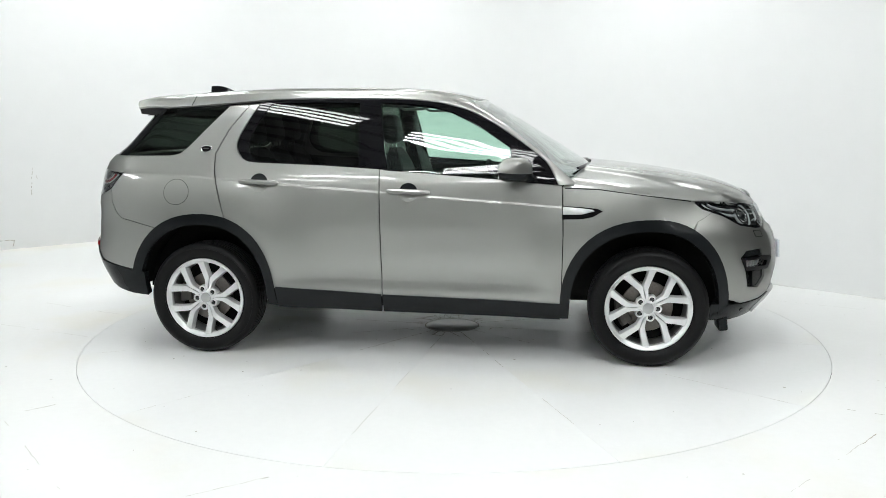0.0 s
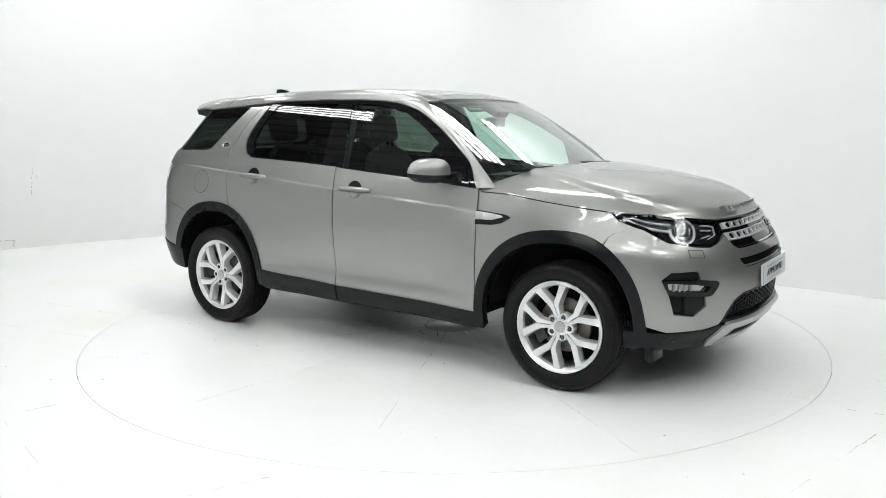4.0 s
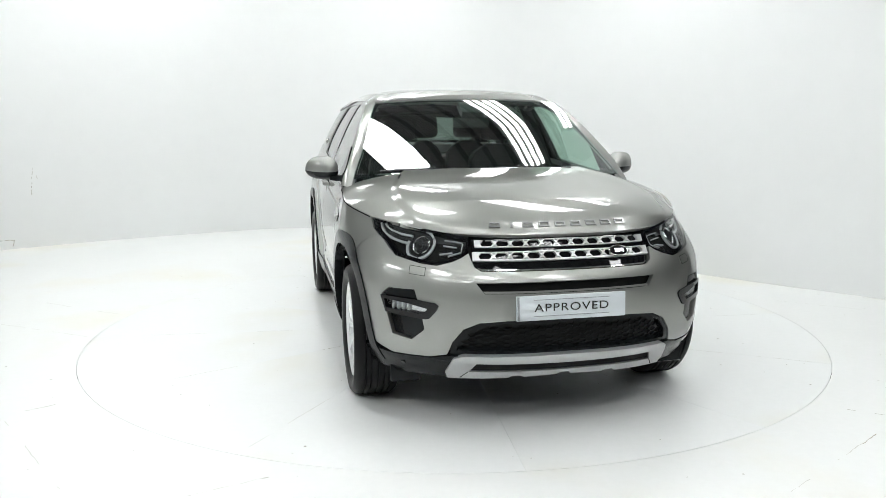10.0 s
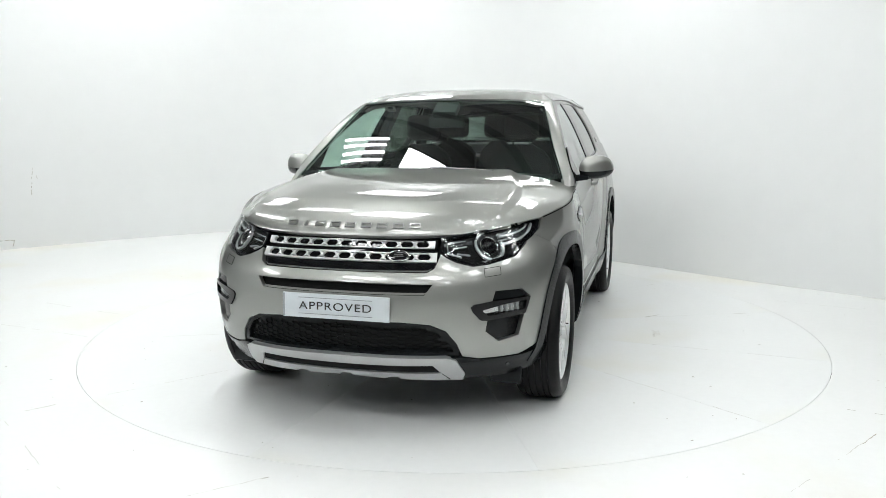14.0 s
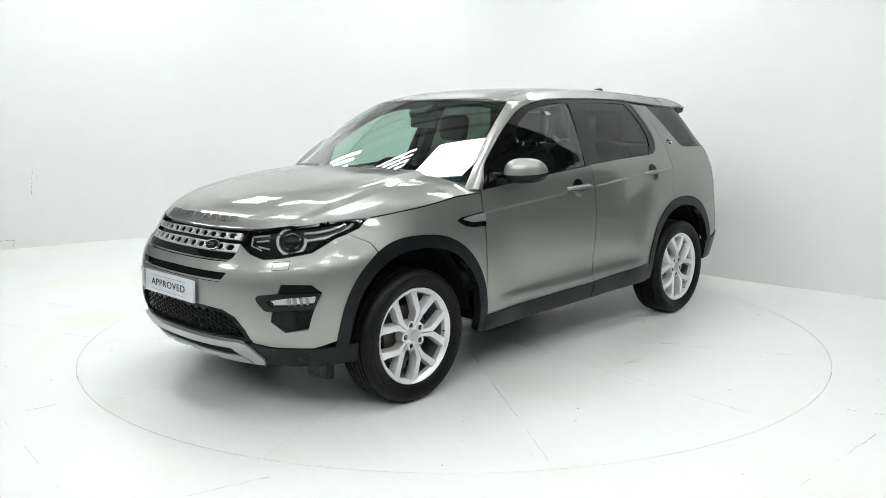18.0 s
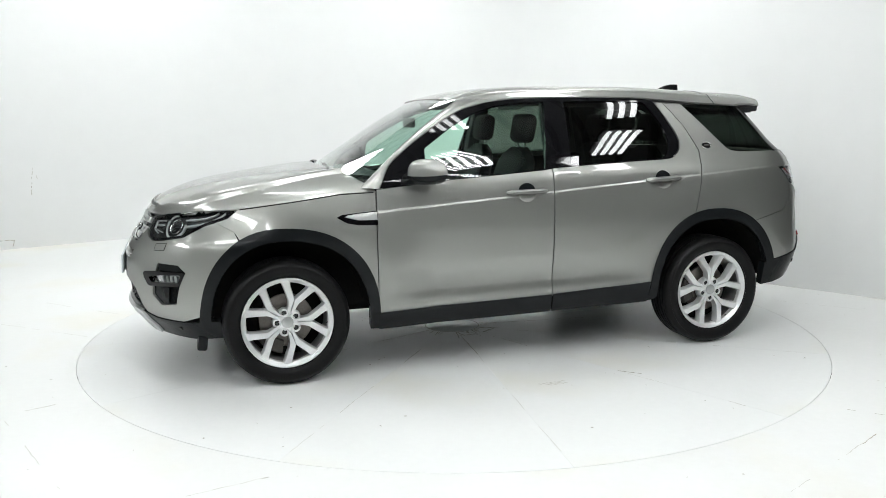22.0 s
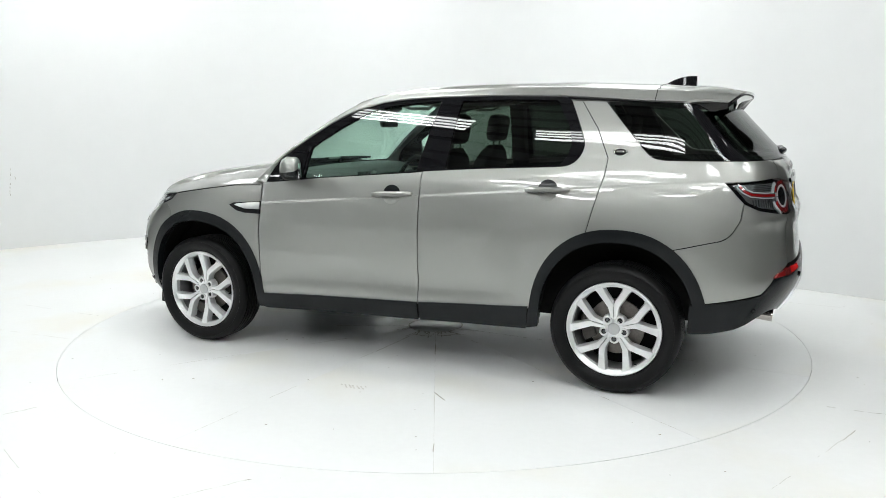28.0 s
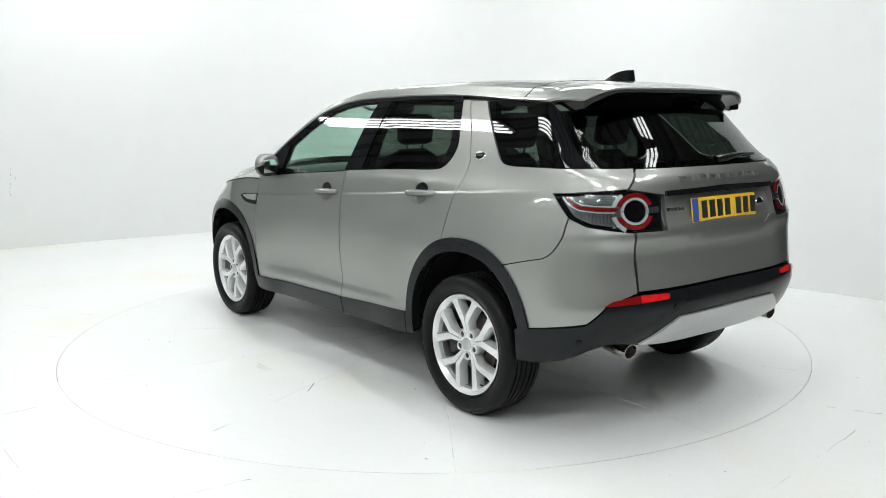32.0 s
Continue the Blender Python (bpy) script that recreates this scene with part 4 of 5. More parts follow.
# ---- the tail ----
TAILGATE = [(5.188, 1.240), (5.126, 1.157), (5.329, 1.128), (5.329, .974), (5.150, .974), (5.168, .718), (UM, .722)]
TAILGATE = TAILGATE + [(2 * UM - u, z) for u, z in TAILGATE[-2::-1]]
TAILLAMP = [(4.765, 1.138), (4.80, 1.098), (4.865, 1.036), (4.94, 1.008), (5.035, .993), (5.14, .981), (5.315, .980), (5.325, 1.122), (5.122, 1.152), (4.95, 1.149)]
RECESS = [(5.335, 1.120), (5.335, .995), (5.40, .985), (5.47, .955), (UM, .952)]
RECESS = RECESS + [(2 * UM - u, z) for u, z in RECESS[-2::-1]]
BACKGLASS = [(4.94, 1.249), (5.19, 1.249), (UM, 1.252), (2 * UM - 5.19, 1.249), (2 * UM - 4.94, 1.249), (2 * UM - 4.82, 1.50), (UM, 1.52), (4.82, 1.50)]
REARCLAD = [(4.60, .515), (4.935, .575), (5.012, .658), (5.16, .702), (UM, .712)]
LOWEDGE = [(4.632, .366), (4.751, .376), (4.880, .402), (4.935, .424), (4.985, .456), (5.05, .486), (5.12, .484), (5.21, .466), (5.369, .454)]
REARCLAD = REARCLAD + [(2 * UM - u, z) for u, z in REARCLAD[-2::-1]] + [(2 * UM - u, z) for u, z in LOWEDGE] + [(UM, .448)] + LOWEDGE[::-1]
REARSKID = [(5.40, .588), (UM, .592), (2 * UM - 5.40, .588), (2 * UM - 5.212, .474), (2 * UM - 5.37, .459), (UM, .452), (5.37, .459), (5.212, .474)]


def tilted(u, z):
    """The plate's hollow: deeper towards its top."""
    d = .004 + .032 * np.clip((z - .955) / .165, 0, 1)
    p = shell(u, z)
    return p + np.stack([d, 0 * d, 0 * d], -1)


def tail_end():
    tg = skin("tailgate", TAILGATE, PAINT, car, shell, holes=[RECESS], depth=.03, step=.045)
    skin("plate_recess", [(UM + (u - UM) * 1.02, z + (.004 if z > 1.05 else -.004)) for u, z in RECESS], PAINT, tg, tilted, depth=.004, step=.05)
    strip_top = [(5.335, 1.142), (UM, 1.150), (2 * UM - 5.335, 1.142), (2 * UM - 5.335, 1.120), (UM, 1.122), (5.335, 1.120)]
    skin("tailgate_strip", strip_top, BLACK, tg, shell, lift=.012, depth=.03, label="gloss black strip over the plate", step=.05)
    skin("rear_window", BACKGLASS, BACKGLASSMAT, car, shell, lift=-.006, depth=.004, step=.05, label="dark tinted rear window")
    inner = [(UM + (u - UM) * .86, 1.275 + (z - 1.25) * .82) for u, z in BACKGLASS]
    skin("rear_window_border", BACKGLASS, BLACK, car, shell, holes=[rounded(inner, .04)], lift=-.014, depth=.003, step=.05, label="black printed glass border")
    rc = skin("rear_lower_bumper", REARCLAD, CLAD, car, shell, lift=.008, depth=.05, label="black plastic lower rear bumper", step=.05)
    skin("rear_skid_plate", REARSKID, SATIN, car, shell, lift=.018, depth=.02, label="silver rear skid plate", step=.05)
    for s in (1, -1):
        m = (lambda poly: poly) if s > 0 else (lambda poly: [(2 * UM - u, z) for u, z in poly])
        lamp = skin("tail_lamp", m(TAILLAMP), BLACK, car, sink(.018), depth=.01, step=.035, label="tail lamp with red ring and smoked lens")
        skin("lens", m(TAILLAMP), LENS, lamp, shell, lift=.002, depth=.004, step=.035)
        skin("clear_bowl", m(rounded([(4.80, 1.132), (4.875, 1.045), (4.95, 1.016), (5.10, .998), (5.10, 1.140)], .012)), SMOKE, lamp, sink(.014), depth=.002, step=.03, label="smoked silver lamp bowl")
        c = (5.163, 1.065)
        skin("red_ring", m(arc(c, .098, 20, 160, 24, .80) + arc(c, .074, 160, 20, 24, .80)), RED, lamp, sink(.005), depth=.010, step=.02, label="red upper half of the lamp ring")
        skin("red_ring", m(arc(c, .098, 200, 340, 24, .80) + arc(c, .074, 340, 200, 24, .80)), RED, lamp, sink(.005), depth=.010, step=.02, label="red lower half of the lamp ring")
        skin("bright_ring", m(arc(c, .073, -178, 178, 28, .80) + arc(c, .060, 178, -178, 28, .80)), LIGHTPIPE, lamp, sink(.006), depth=.008, step=.02, label="white inner ring")
        skin("dark_eye", m(arc(c, .058, 0, 350, 27, .80)), BLACK, lamp, sink(.009), depth=.004, step=.02)
        for a0, a1 in ((128, 166), (194, 240)):
            skin("bright_cusp", m(arc(c, .121, a0, a1, 12, .80) + arc(c, .101, a1, a0, 12, .80)), LIGHTPIPE, lamp, sink(.006), depth=.008, step=.02, label="white arc beside the ring")
        skin("blade_edge", m(strip([(4.815, 1.128), (4.848, 1.094), (4.895, 1.072), (4.98, 1.063), (5.06, 1.061)], .005)), LIGHTPIPE, lamp, sink(.005), depth=.008, step=.02)
        skin("blade_edge", m(strip([(4.856, 1.130), (4.876, 1.108), (4.91, 1.095), (4.98, 1.089), (5.06, 1.087)], .005)), LIGHTPIPE, lamp, sink(.005), depth=.008, step=.02)
        skin("red_blade", m(strip([(4.835, 1.128), (4.862, 1.100), (4.90, 1.083), (4.98, 1.076), (5.075, 1.074)], .013)), RED, lamp, sink(.006), depth=.008, step=.02, label="red lamp blade")
        skin("clear_blade", m(strip([(5.225, 1.065), (5.295, 1.067)], .026)), SILVERLAMP, lamp, sink(.006), depth=.008, step=.02)
        for k in range(5):
            z = 1.100 + .009 * k
            skin("lamp_rib", m([(4.905 + .006 * k, z), (5.065, z), (5.065, z + .003), (4.905 + .006 * k, z + .003)]), LAMPGREY, lamp, sink(.010), depth=.004, step=.03)
        for k in range(9):
            u = 4.905 + .017 * k
            skin("lamp_rib", m([(u, 1.058), (u + .003, 1.058), (u + .003, 1.024 - .0012 * k), (u, 1.026 - .0012 * k)]), LAMPGREY, lamp, sink(.008), depth=.006, step=.03)
        skin("rear_fog_lens", m(rounded([(4.995, .660), (5.04, .682), (5.165, .7015), (5.165, .6665), (5.15, .666)], .004)), RED, car, shell, lift=.012, depth=.02, step=.03, label="dark red bumper lamp lens")
        skin("rear_reflector", m(rounded([(5.167, .7015), (5.325, .697), (5.322, .672), (5.167, .6665)], .004)), REDLIT, car, shell, lift=.012, depth=.02, step=.03, label="red bumper reflector")
        for u, z in ((4.93, .50), (5.36, .635)):
            sensor = part("parking_sensor", lathe([(0, .004), (.011, .004), (.013, 0), (.013, -.01)], 16, "z"), BLACK, rc)
            sensor.matrix_basis = on_shell(u if s > 0 else u - 2 * UM, z, .009)
        ex = part("exhaust_tip", lathe([(.026, -.34), (.030, -.08), (.0365, -.07), (.0375, .06), (.034, .06), (.031, -.04), (.02, -.06)], 28, "x"), STEEL, car, "polished steel exhaust tip")
        ex.matrix_basis = pose(-2.085, s * .585, .436, 0, 6, 180) @ Matrix.Diagonal((1, 1.15, .9, 1))
        # dark pillar at the back corner
        skin("rear_pillar_trim", m([(4.825, 1.249), (4.955, 1.249), (4.84, 1.50), (4.78, 1.53), (4.715, 1.543)]), BLACK, car, shell, lift=-.005, depth=.01, step=.04, label="gloss black rear pillar trim")
        b = part("oval_badge", lathe([(0, .004), (.026, .004), (.034, .003), (.036, 0), (.036, -.006)], 32, "z"), BLACK, car, "small dark oval emblem with a bright rim")
        b.matrix_basis = on_shell(s * at_x(-1.36, 1.285), 1.285, .002) @ Matrix.Diagonal((1.0, .62, 1, 1))
        r = part("badge_rim", lathe([(.031, .003), (.035, .006), (.038, .003), (.037, -.004)], 32, "z"), CHROME, b)
        bar = part("badge_bar", block(.04, .012, .002, (0, 0, .005)), CHROME, b)
    # number plate with plain bars in place of its characters
    p = Vector(shell(np.array([UM]), np.array([1.045]))[0])
    plate = part("number_plate", block(.007, .520, .111, (0, 0, 0), .002), PLATEYELLOW, car, "yellow rear number plate with black bars")
    plate.matrix_basis = pose(p.x + .011, 0, 1.046, 0, -8, 180)
    part("blue_band", block(.002, .045, .107, (.0034, -.236, 0)), PLATEBLUE, plate)
    for k in range(7):
        y = -.165 + .062 * k + (.03 if k > 3 else 0)
        part("plate_bar", block(.002, .044, .080, (.0036, y, 0), .0005), INK, plate)
    for k in range(9):
        b = nameplate_frame(tg, .046 if k != 1 else .012, .026)
        b.matrix_basis = on_shell(5.46 + (UM - 5.46) * 2 * k / 8, 1.192, 0)
    for k in range(5):
        b = part("model_block", block(.020, .016, .004, (0, 0, .002), .001), LAMPGREY, tg)
        b.matrix_basis = on_shell(5.375 + .025 * k, 1.062, -.026)
    b = part("oval_badge", lathe([(0, .004), (.026, .004), (.034, .003), (.036, 0), (.036, -.006)], 32, "z"), BLACK, tg, "small dark oval emblem with a bright rim")
    b.matrix_basis = on_shell(at_tail(-.34, 1.05), 1.05, -.024) @ Matrix.Diagonal((1.0, .72, 1, 1))
    r = part("badge_rim", lathe([(.031, .003), (.035, .006), (.038, .003), (.037, -.004)], 32, "z"), CHROME, tg)
    r.matrix_basis = b.matrix_basis.copy()
    # roof spoiler: a lip that drops into fins at its ends
    top, bottom, lining = [], [], []
    for i in range(41):
        a = -1 + 2 * i / 40
        k = abs(a)
        end = max(0, (k - .70) / .30) ** 2
        y = a * .640
        zr = float(ZE(-1.655) + (ZR(-1.655) - ZE(-1.655)) * (1 - .30 * k**2 - .70 * k**7)) + .001
        tx = -1.955 + .022 * k**2 + .055 * end
        tz = 1.604 - .008 * k**2 - .050 * end
        tip = (tx, y * .985, tz)
        front = (-1.650, a * float(HALF(ZE(-1.655)) * taper(-1.655)), zr)
        row = [front]
        for t in (.3, .6, .85):
            row.append(tuple(f + (e - f) * t + (0, 0, .012 * math.sin(math.pi * t))[j] for j, (f, e) in enumerate(zip(front, tip))))
        row += [tip, (tip[0] + .003, tip[1], tip[2] - .007)]
        row += [(p[0], p[1] * .995, p[2] - .012) for p in row[3:0:-1]] + [(front[0], front[1] * .99, front[2] - .014)]
        top.append(row)
        bottom.append([(tip[0] + .004, tip[1] * .992, tip[2] - .0075), (tip[0] + .010, tip[1] * .985, tip[2] - .022 - .018 * end), (tip[0] + .06, y * .97, 1.556 - .045 * end - .01 * k**2), (-1.850 + .02 * k, y * .962, 1.508 - .012 * end),
                       (-1.80 + .02 * k, y * .955, 1.495), (-1.72, y * .96, 1.525), (-1.67, y * .975, zr - .024), (tip[0] + .16, tip[1] * .985, tip[2] - .012)])
        base = [tuple(f + (e - f) * t + (0, 0, .012 * math.sin(math.pi * t))[j] for j, (f, e) in enumerate(zip(front, tip))) for t in (.12, .35, .6, .85, .985)]
        lining.append([(p[0], p[1] * .985, p[2] - .0135) for p in base] + [(p[0], p[1] * .975, p[2] - .022) for p in base[::-1]])
    sp = part("roof_spoiler", loft(top), PAINT, car)
    part("spoiler_lining", loft(lining), TRIM, sp, "matt black inner face of the spoiler")
    part("spoiler_underside", loft(bottom), BLACK, sp, "gloss black underside of the spoiler")
    lid = [(-.62, -1.508), (.62, -1.508), (.62, -1.504), (-.62, -1.504)]
    skin("tailgate_gap", lid, DARK, car, roof_map, out=up, lift=.0015, depth=.003, step=.03, label="dark shut line across the roof")
    # fin aerial: low in front, with an upright back edge
    rows = []
    for i in range(13):
        t = i / 12
        h = .016 + .056 * (1 - (1 - t) ** 2.2)
        w = .034 * min(1, .35 + 3 * t) * (1 - .25 * t)
        x = -1.470 - .172 * t
        z0 = 1.650 - .014 * t
        rows.append([(x, -w, z0), (x, -w * .62, z0 + h * .55), (x, -.010, z0 + h * .96), (x, 0, z0 + h), (x, .010, z0 + h * .96), (x, w * .62, z0 + h * .55), (x, w, z0)])
    part("fin_aerial", loft(rows), BLACK, car, "black shark-fin roof aerial")
    # rear wiper
    part("rear_wiper", tube([(-2.115, -.05, 1.262), (-2.135, -.10, 1.272), (-2.12, -.25, 1.285), (-2.09, -.42, 1.282)], [.022, .02, .012, .006]), CLAD, car, "black rear wiper arm")


# ---- wheels ----
RADIUS = .351


def make_wheel():
    w = new("wheel")
    w.parent = car
    tagged(w, "silver five-split-spoke alloy wheel with black tyre")
    prof = [(.250, .080), (.258, .097), (.262, .100), (.264, .098), (.280, .110), (.306, .116), (.320, .113), (.3215, .1145), (.330, .110), (.342, .098), (.3485, .085)]
    for y in (.062, .034, 0, -.034, -.062):
        prof += [(.351, y + .009), (.351, y + .005), (.343, y + .004), (.343, y - .004), (.351, y - .005)]
    prof += [(.3485, -.085), (.342, -.098), (.328, -.112), (.306, -.116), (.280, -.110), (.255, -.09), (.245, -.06)]
    part("tyre", lathe(prof, 96), RUBBER, w, "black road tyre with grooved tread")
    rimp = [(.254, .083), (.2565, .090), (.253, .097), (.248, .0965), (.243, .0905), (.236, .0855), (.228, .078), (.224, .055), (.25, .05)]
    part("rim", lathe(rimp, 80, closed=True), ALLOY, w)
    part("barrel", lathe([(.224, .056), (.221, .02), (.221, -.06), (.240, -.095), (.25, -.09), (.24, .05)], 64, closed=True), BARREL, w, "grey inner wheel barrel, darker than the rim")
    # spokes: five pairs
    bm = bmesh.new()
    for k in range(5):
        for s in (1, -1):
            base = 90 + 72 * k
            path = [(.046, 9.5, .070, .0085), (.070, 8.8, .076, .0105), (.092, 7.7, .081, .0125), (.112, 7.2, .086, .0150), (.124, 7.4, .0885, .0185), (.133, 8.2, .089, .0220), (.146, 10.4, .0892, .0225), (.165, 13.2, .0892, .0228), (.191, 16.4, .0888, .0230), (.214, 18.3, .0882, .0240), (.226, 19.2, .0872, .0285), (.236, 19.9, .0845, .033), (.247, 20.6, .078, .040)]
            rows = []
            for r, da, y, hw in path:
                a = radians(base + s * da)
                c, n = Vector((math.cos(a), 0, math.sin(a))), Vector((-math.sin(a), 0, math.cos(a))) * s
                p = c * r
                rows.append([p - n * hw + Vector((0, y - .022, 0)), p - n * hw * .76 + Vector((0, y - .001, 0)), p + n * hw * .74 + Vector((0, y, 0)), p + n * hw + Vector((0, y - .020, 0)),
                             p + n * hw + Vector((0, y - .050, 0)), p - n * hw + Vector((0, y - .050, 0))])
            loft(rows, bm)
    part("spokes", bm, ALLOY, w, "split twin spokes")
    part("hub", lathe([(0, .078), (.030, .078), (.046, .072), (.062, .066), (.074, .052), (.078, .02)], 40), ALLOY, w)
    part("hub_cap", lathe([(0, .0845), (.024, .0845), (.031, .082), (.033, .076)], 32), SATIN, w, "grey centre cap")
    for k in range(5):
        a = radians(54 + 72 * k)
        nut = part("wheel_nut", lathe([(0, .079), (.006, .079), (.0085, .077), (.009, .055)], 12), LAMPGREY, w)
        nut.matrix_basis = pose(.057 * math.cos(a), 0, .057 * math.sin(a))
        cup = part("nut_well", lathe([(.010, .064), (.0135, .066), (.0145, .078), (.018, .080), (.024, .077), (.0275, .066), (.028, .04)], 20), ALLOY, w)
        cup.matrix_basis = nut.matrix_basis.copy()
        pit = part("nut_pit", lathe([(.009, .0705), (.0142, .0725)], 20), DARK, w)
        pit.matrix_basis = nut.matrix_basis.copy()
    part("brake_disc", lathe([(.08, .010), (.150, .010), (.153, .004), (.150, -.01), (.08, 0), (.07, .03), (.06, .04)], 56), DISC, w, "grey steel brake disc")
    cal = bmesh.new()
    rows = []
    for i in range(9):
        a = radians(-26 + 52 * i / 8)
        rows.append([(r * math.cos(a), y, r * math.sin(a)) for r, y in ((.115, .045), (.178, .045), (.190, .03), (.190, -.02), (.115, -.02))])
    part("brake_caliper", loft(rows, cal), CALIPER, w)
    part("hub_carrier", lathe([(0, -.06), (.231, -.075), (.231, -.068), (.11, -.03), (.06, .0)], 40), DARK, w)
    v = part("valve", tube([(.222, .075, .0), (.214, .092, .0)], .0035, 8), CLAD, w)
    v.matrix_basis = pose(0, 0, 0, 0, 122, 0)
    return w


def wheels():
    w = make_wheel()
    w.matrix_basis = pose(WB, .815, RADIUS, 0, 54, 0)
    for x, s, ry in ((-WB, 1, 2), (WB, -1, 15), (-WB, -1, -15)):
        c = copy_thing(w, pose(x, s * .815, RADIUS, 0, ry, 0 if s > 0 else 180))
        c.parent = car


# ---- mirrors, vents and small fittings ----
def mirror(s):
    m = new("door_mirror")
    m.parent = car
    tagged(m, "door mirror with silver cap and black base")

    def ring(t, lo, hi, n=18):
        """One slice across the housing; t runs outwards."""
        w = 2 * t - 1
        k = max(0, 1 - abs(w) ** 2.7) ** .50
        front, back = .664 - .060 * w - .018 * w * w, .518 - .040 * w
        out = []
        for j in range(n + 1):
            q = radians(lo + (hi - lo) * j / n)
            c, sn = math.cos(q), math.sin(q)
            mid, half = (front + back) / 2, (front - back) / 2
            x = mid + half * (k * math.copysign(abs(c) ** .85, c) if c > 0 else k**.25 * math.copysign(abs(c) ** .30, c))
            z = 1.158 + (.090 - .010 * t if sn > 0 else .064 - .012 * t) * k * math.copysign(abs(sn) ** .80, sn)
            out.append((x, s * (.890 + .195 * t), z))
        return out
    ts = [.004, .02, .06, .13, .24, .38, .52, .66, .78, .88, .95, .985, .997]
    part("mirror_cap", loft([ring(t, -6, 172) for t in ts]), PAINT, m)
    part("mirror_base", loft([ring(t, 171, 355) for t in ts]), CLAD, m, "black lower mirror housing")
    part("mirror_glass", block(.004, .128, .088, (.5155, s * .985, 1.164), .0015, (0, 0, s * 22)), MIRROR, m)
    part("mirror_arm", loft([[(.668 + dx * k, s * y, 1.112 + dz * k) for dx, dz in ((-.05, -.016), (.045, -.016), (.04, .020), (-.045, .020))] for y, k in ((.835, 1.35), (.87, 1.0), (.91, .95), (.95, .6))]), CLAD, m)
    sail = X((.80, 1.082), (.74, 1.19), (.60, 1.285), (.565, 1.30), (.575, 1.10))
    skin("mirror_sail", S(sail, s), BLACK, m, shell, lift=.001, depth=.02, step=.04)


def fittings(s):
    v = skin("fender_vent", S(X((.858, .958), (.858, .880), (.97, .884), (1.03, .896), (1.09, .930), (1.06, .944), (.96, .952)), s), BLACK, car, shell, lift=.004, depth=.006, step=.03, label="gloss black fender vent")
    skin("vent_blade", S(X((.862, .950), (.862, .908), (.97, .910), (1.045, .930), (1.03, .938), (.96, .945)), s), SATIN, v, shell, lift=.012, depth=.01, step=.03, label="bright silver vent blade")
    flap = part("mud_flap", block(.055, .15, .11, (1.825, s * .70, .250), .012, (0, -8, 0)), CLAD, car, "short black air deflector")


def fuel_flap():
    c = (-4.362, 1.023)
    skin("fuel_flap", arc(c, .083, 0, 350, 35, .93)[:-1], PAINT, car, shell, lift=.0012, depth=.003, step=.03, label="round flush fuel flap")
    skin("flap_gap", arc(c, .0855, 0, 358, 40, .93) + arc(c, .083, 358, 0, 40, .93), DARK, car, shell, lift=.0008, depth=.002, step=.03)


def wipers():
    for pts in ([(1.05, .45, 1.158), (1.02, .15, 1.176), (1.0, -.12, 1.178)], [(1.03, -.35, 1.165), (.99, -.55, 1.168), (.95, -.68, 1.165)]):
        part("windscreen_wiper", tube(pts, [.020, .013, .007]), CLAD, car, "black windscreen wiper arm")
    part("wiper_pivot", lathe([(0, .03), (.014, .03), (.018, 0)], 14, "z"), CLAD, car).matrix_basis = pose(1.055, .45, 1.14)
    part("wiper_pivot", lathe([(0, .03), (.014, .03), (.018, 0)], 14, "z"), CLAD, car).matrix_basis = pose(1.035, -.35, 1.14)


# ---- cabin and underside ----
def seat(x, y, s=1.0, width=.50):
    st = new("seat")
    st.parent = car
    tagged(st, "black leather car seat with headrest")
    part("cushion", block(.52, width, .16, (x + .05, y, .66), .05, (0, -6, 0), 3), LEATHER, st)
    rows = []
    for i in range(13):
        t = i / 12
        z, xx = .66 + .62 * t, x - .185 - .175 * t
        w = width / 2 * (1 - .10 * t) * (1 - max(0, (t - .72) / .28) ** 3 * .62)
        d = .080 * (1 - .30 * t) * (1 - max(0, (t - .8) / .2) ** 2 * .55)
        ring = []
        for k in range(20):
            a = 2 * math.pi * k / 20
            c, sn = math.cos(a), math.sin(a)
            wing = .022 * abs(sn) ** 3 if c > 0 else 0
            ring.append((xx + d * math.copysign(abs(c) ** .55, c) + wing, y + w * math.copysign(abs(sn) ** .6, sn), z))
        rows.append(ring)
    part("backrest", loft(rows), LEATHER, st)
    part("headrest", block(.10, .25, .19, (x - .375, y, 1.40), .045, (0, -10, 0), 3), LEATHER, st)
    for dy in (-.06, .06):
        part("headrest_post", tube([(x - .36, y + dy, 1.26), (x - .37, y + dy, 1.34)], .007, 8), CHROME, st)


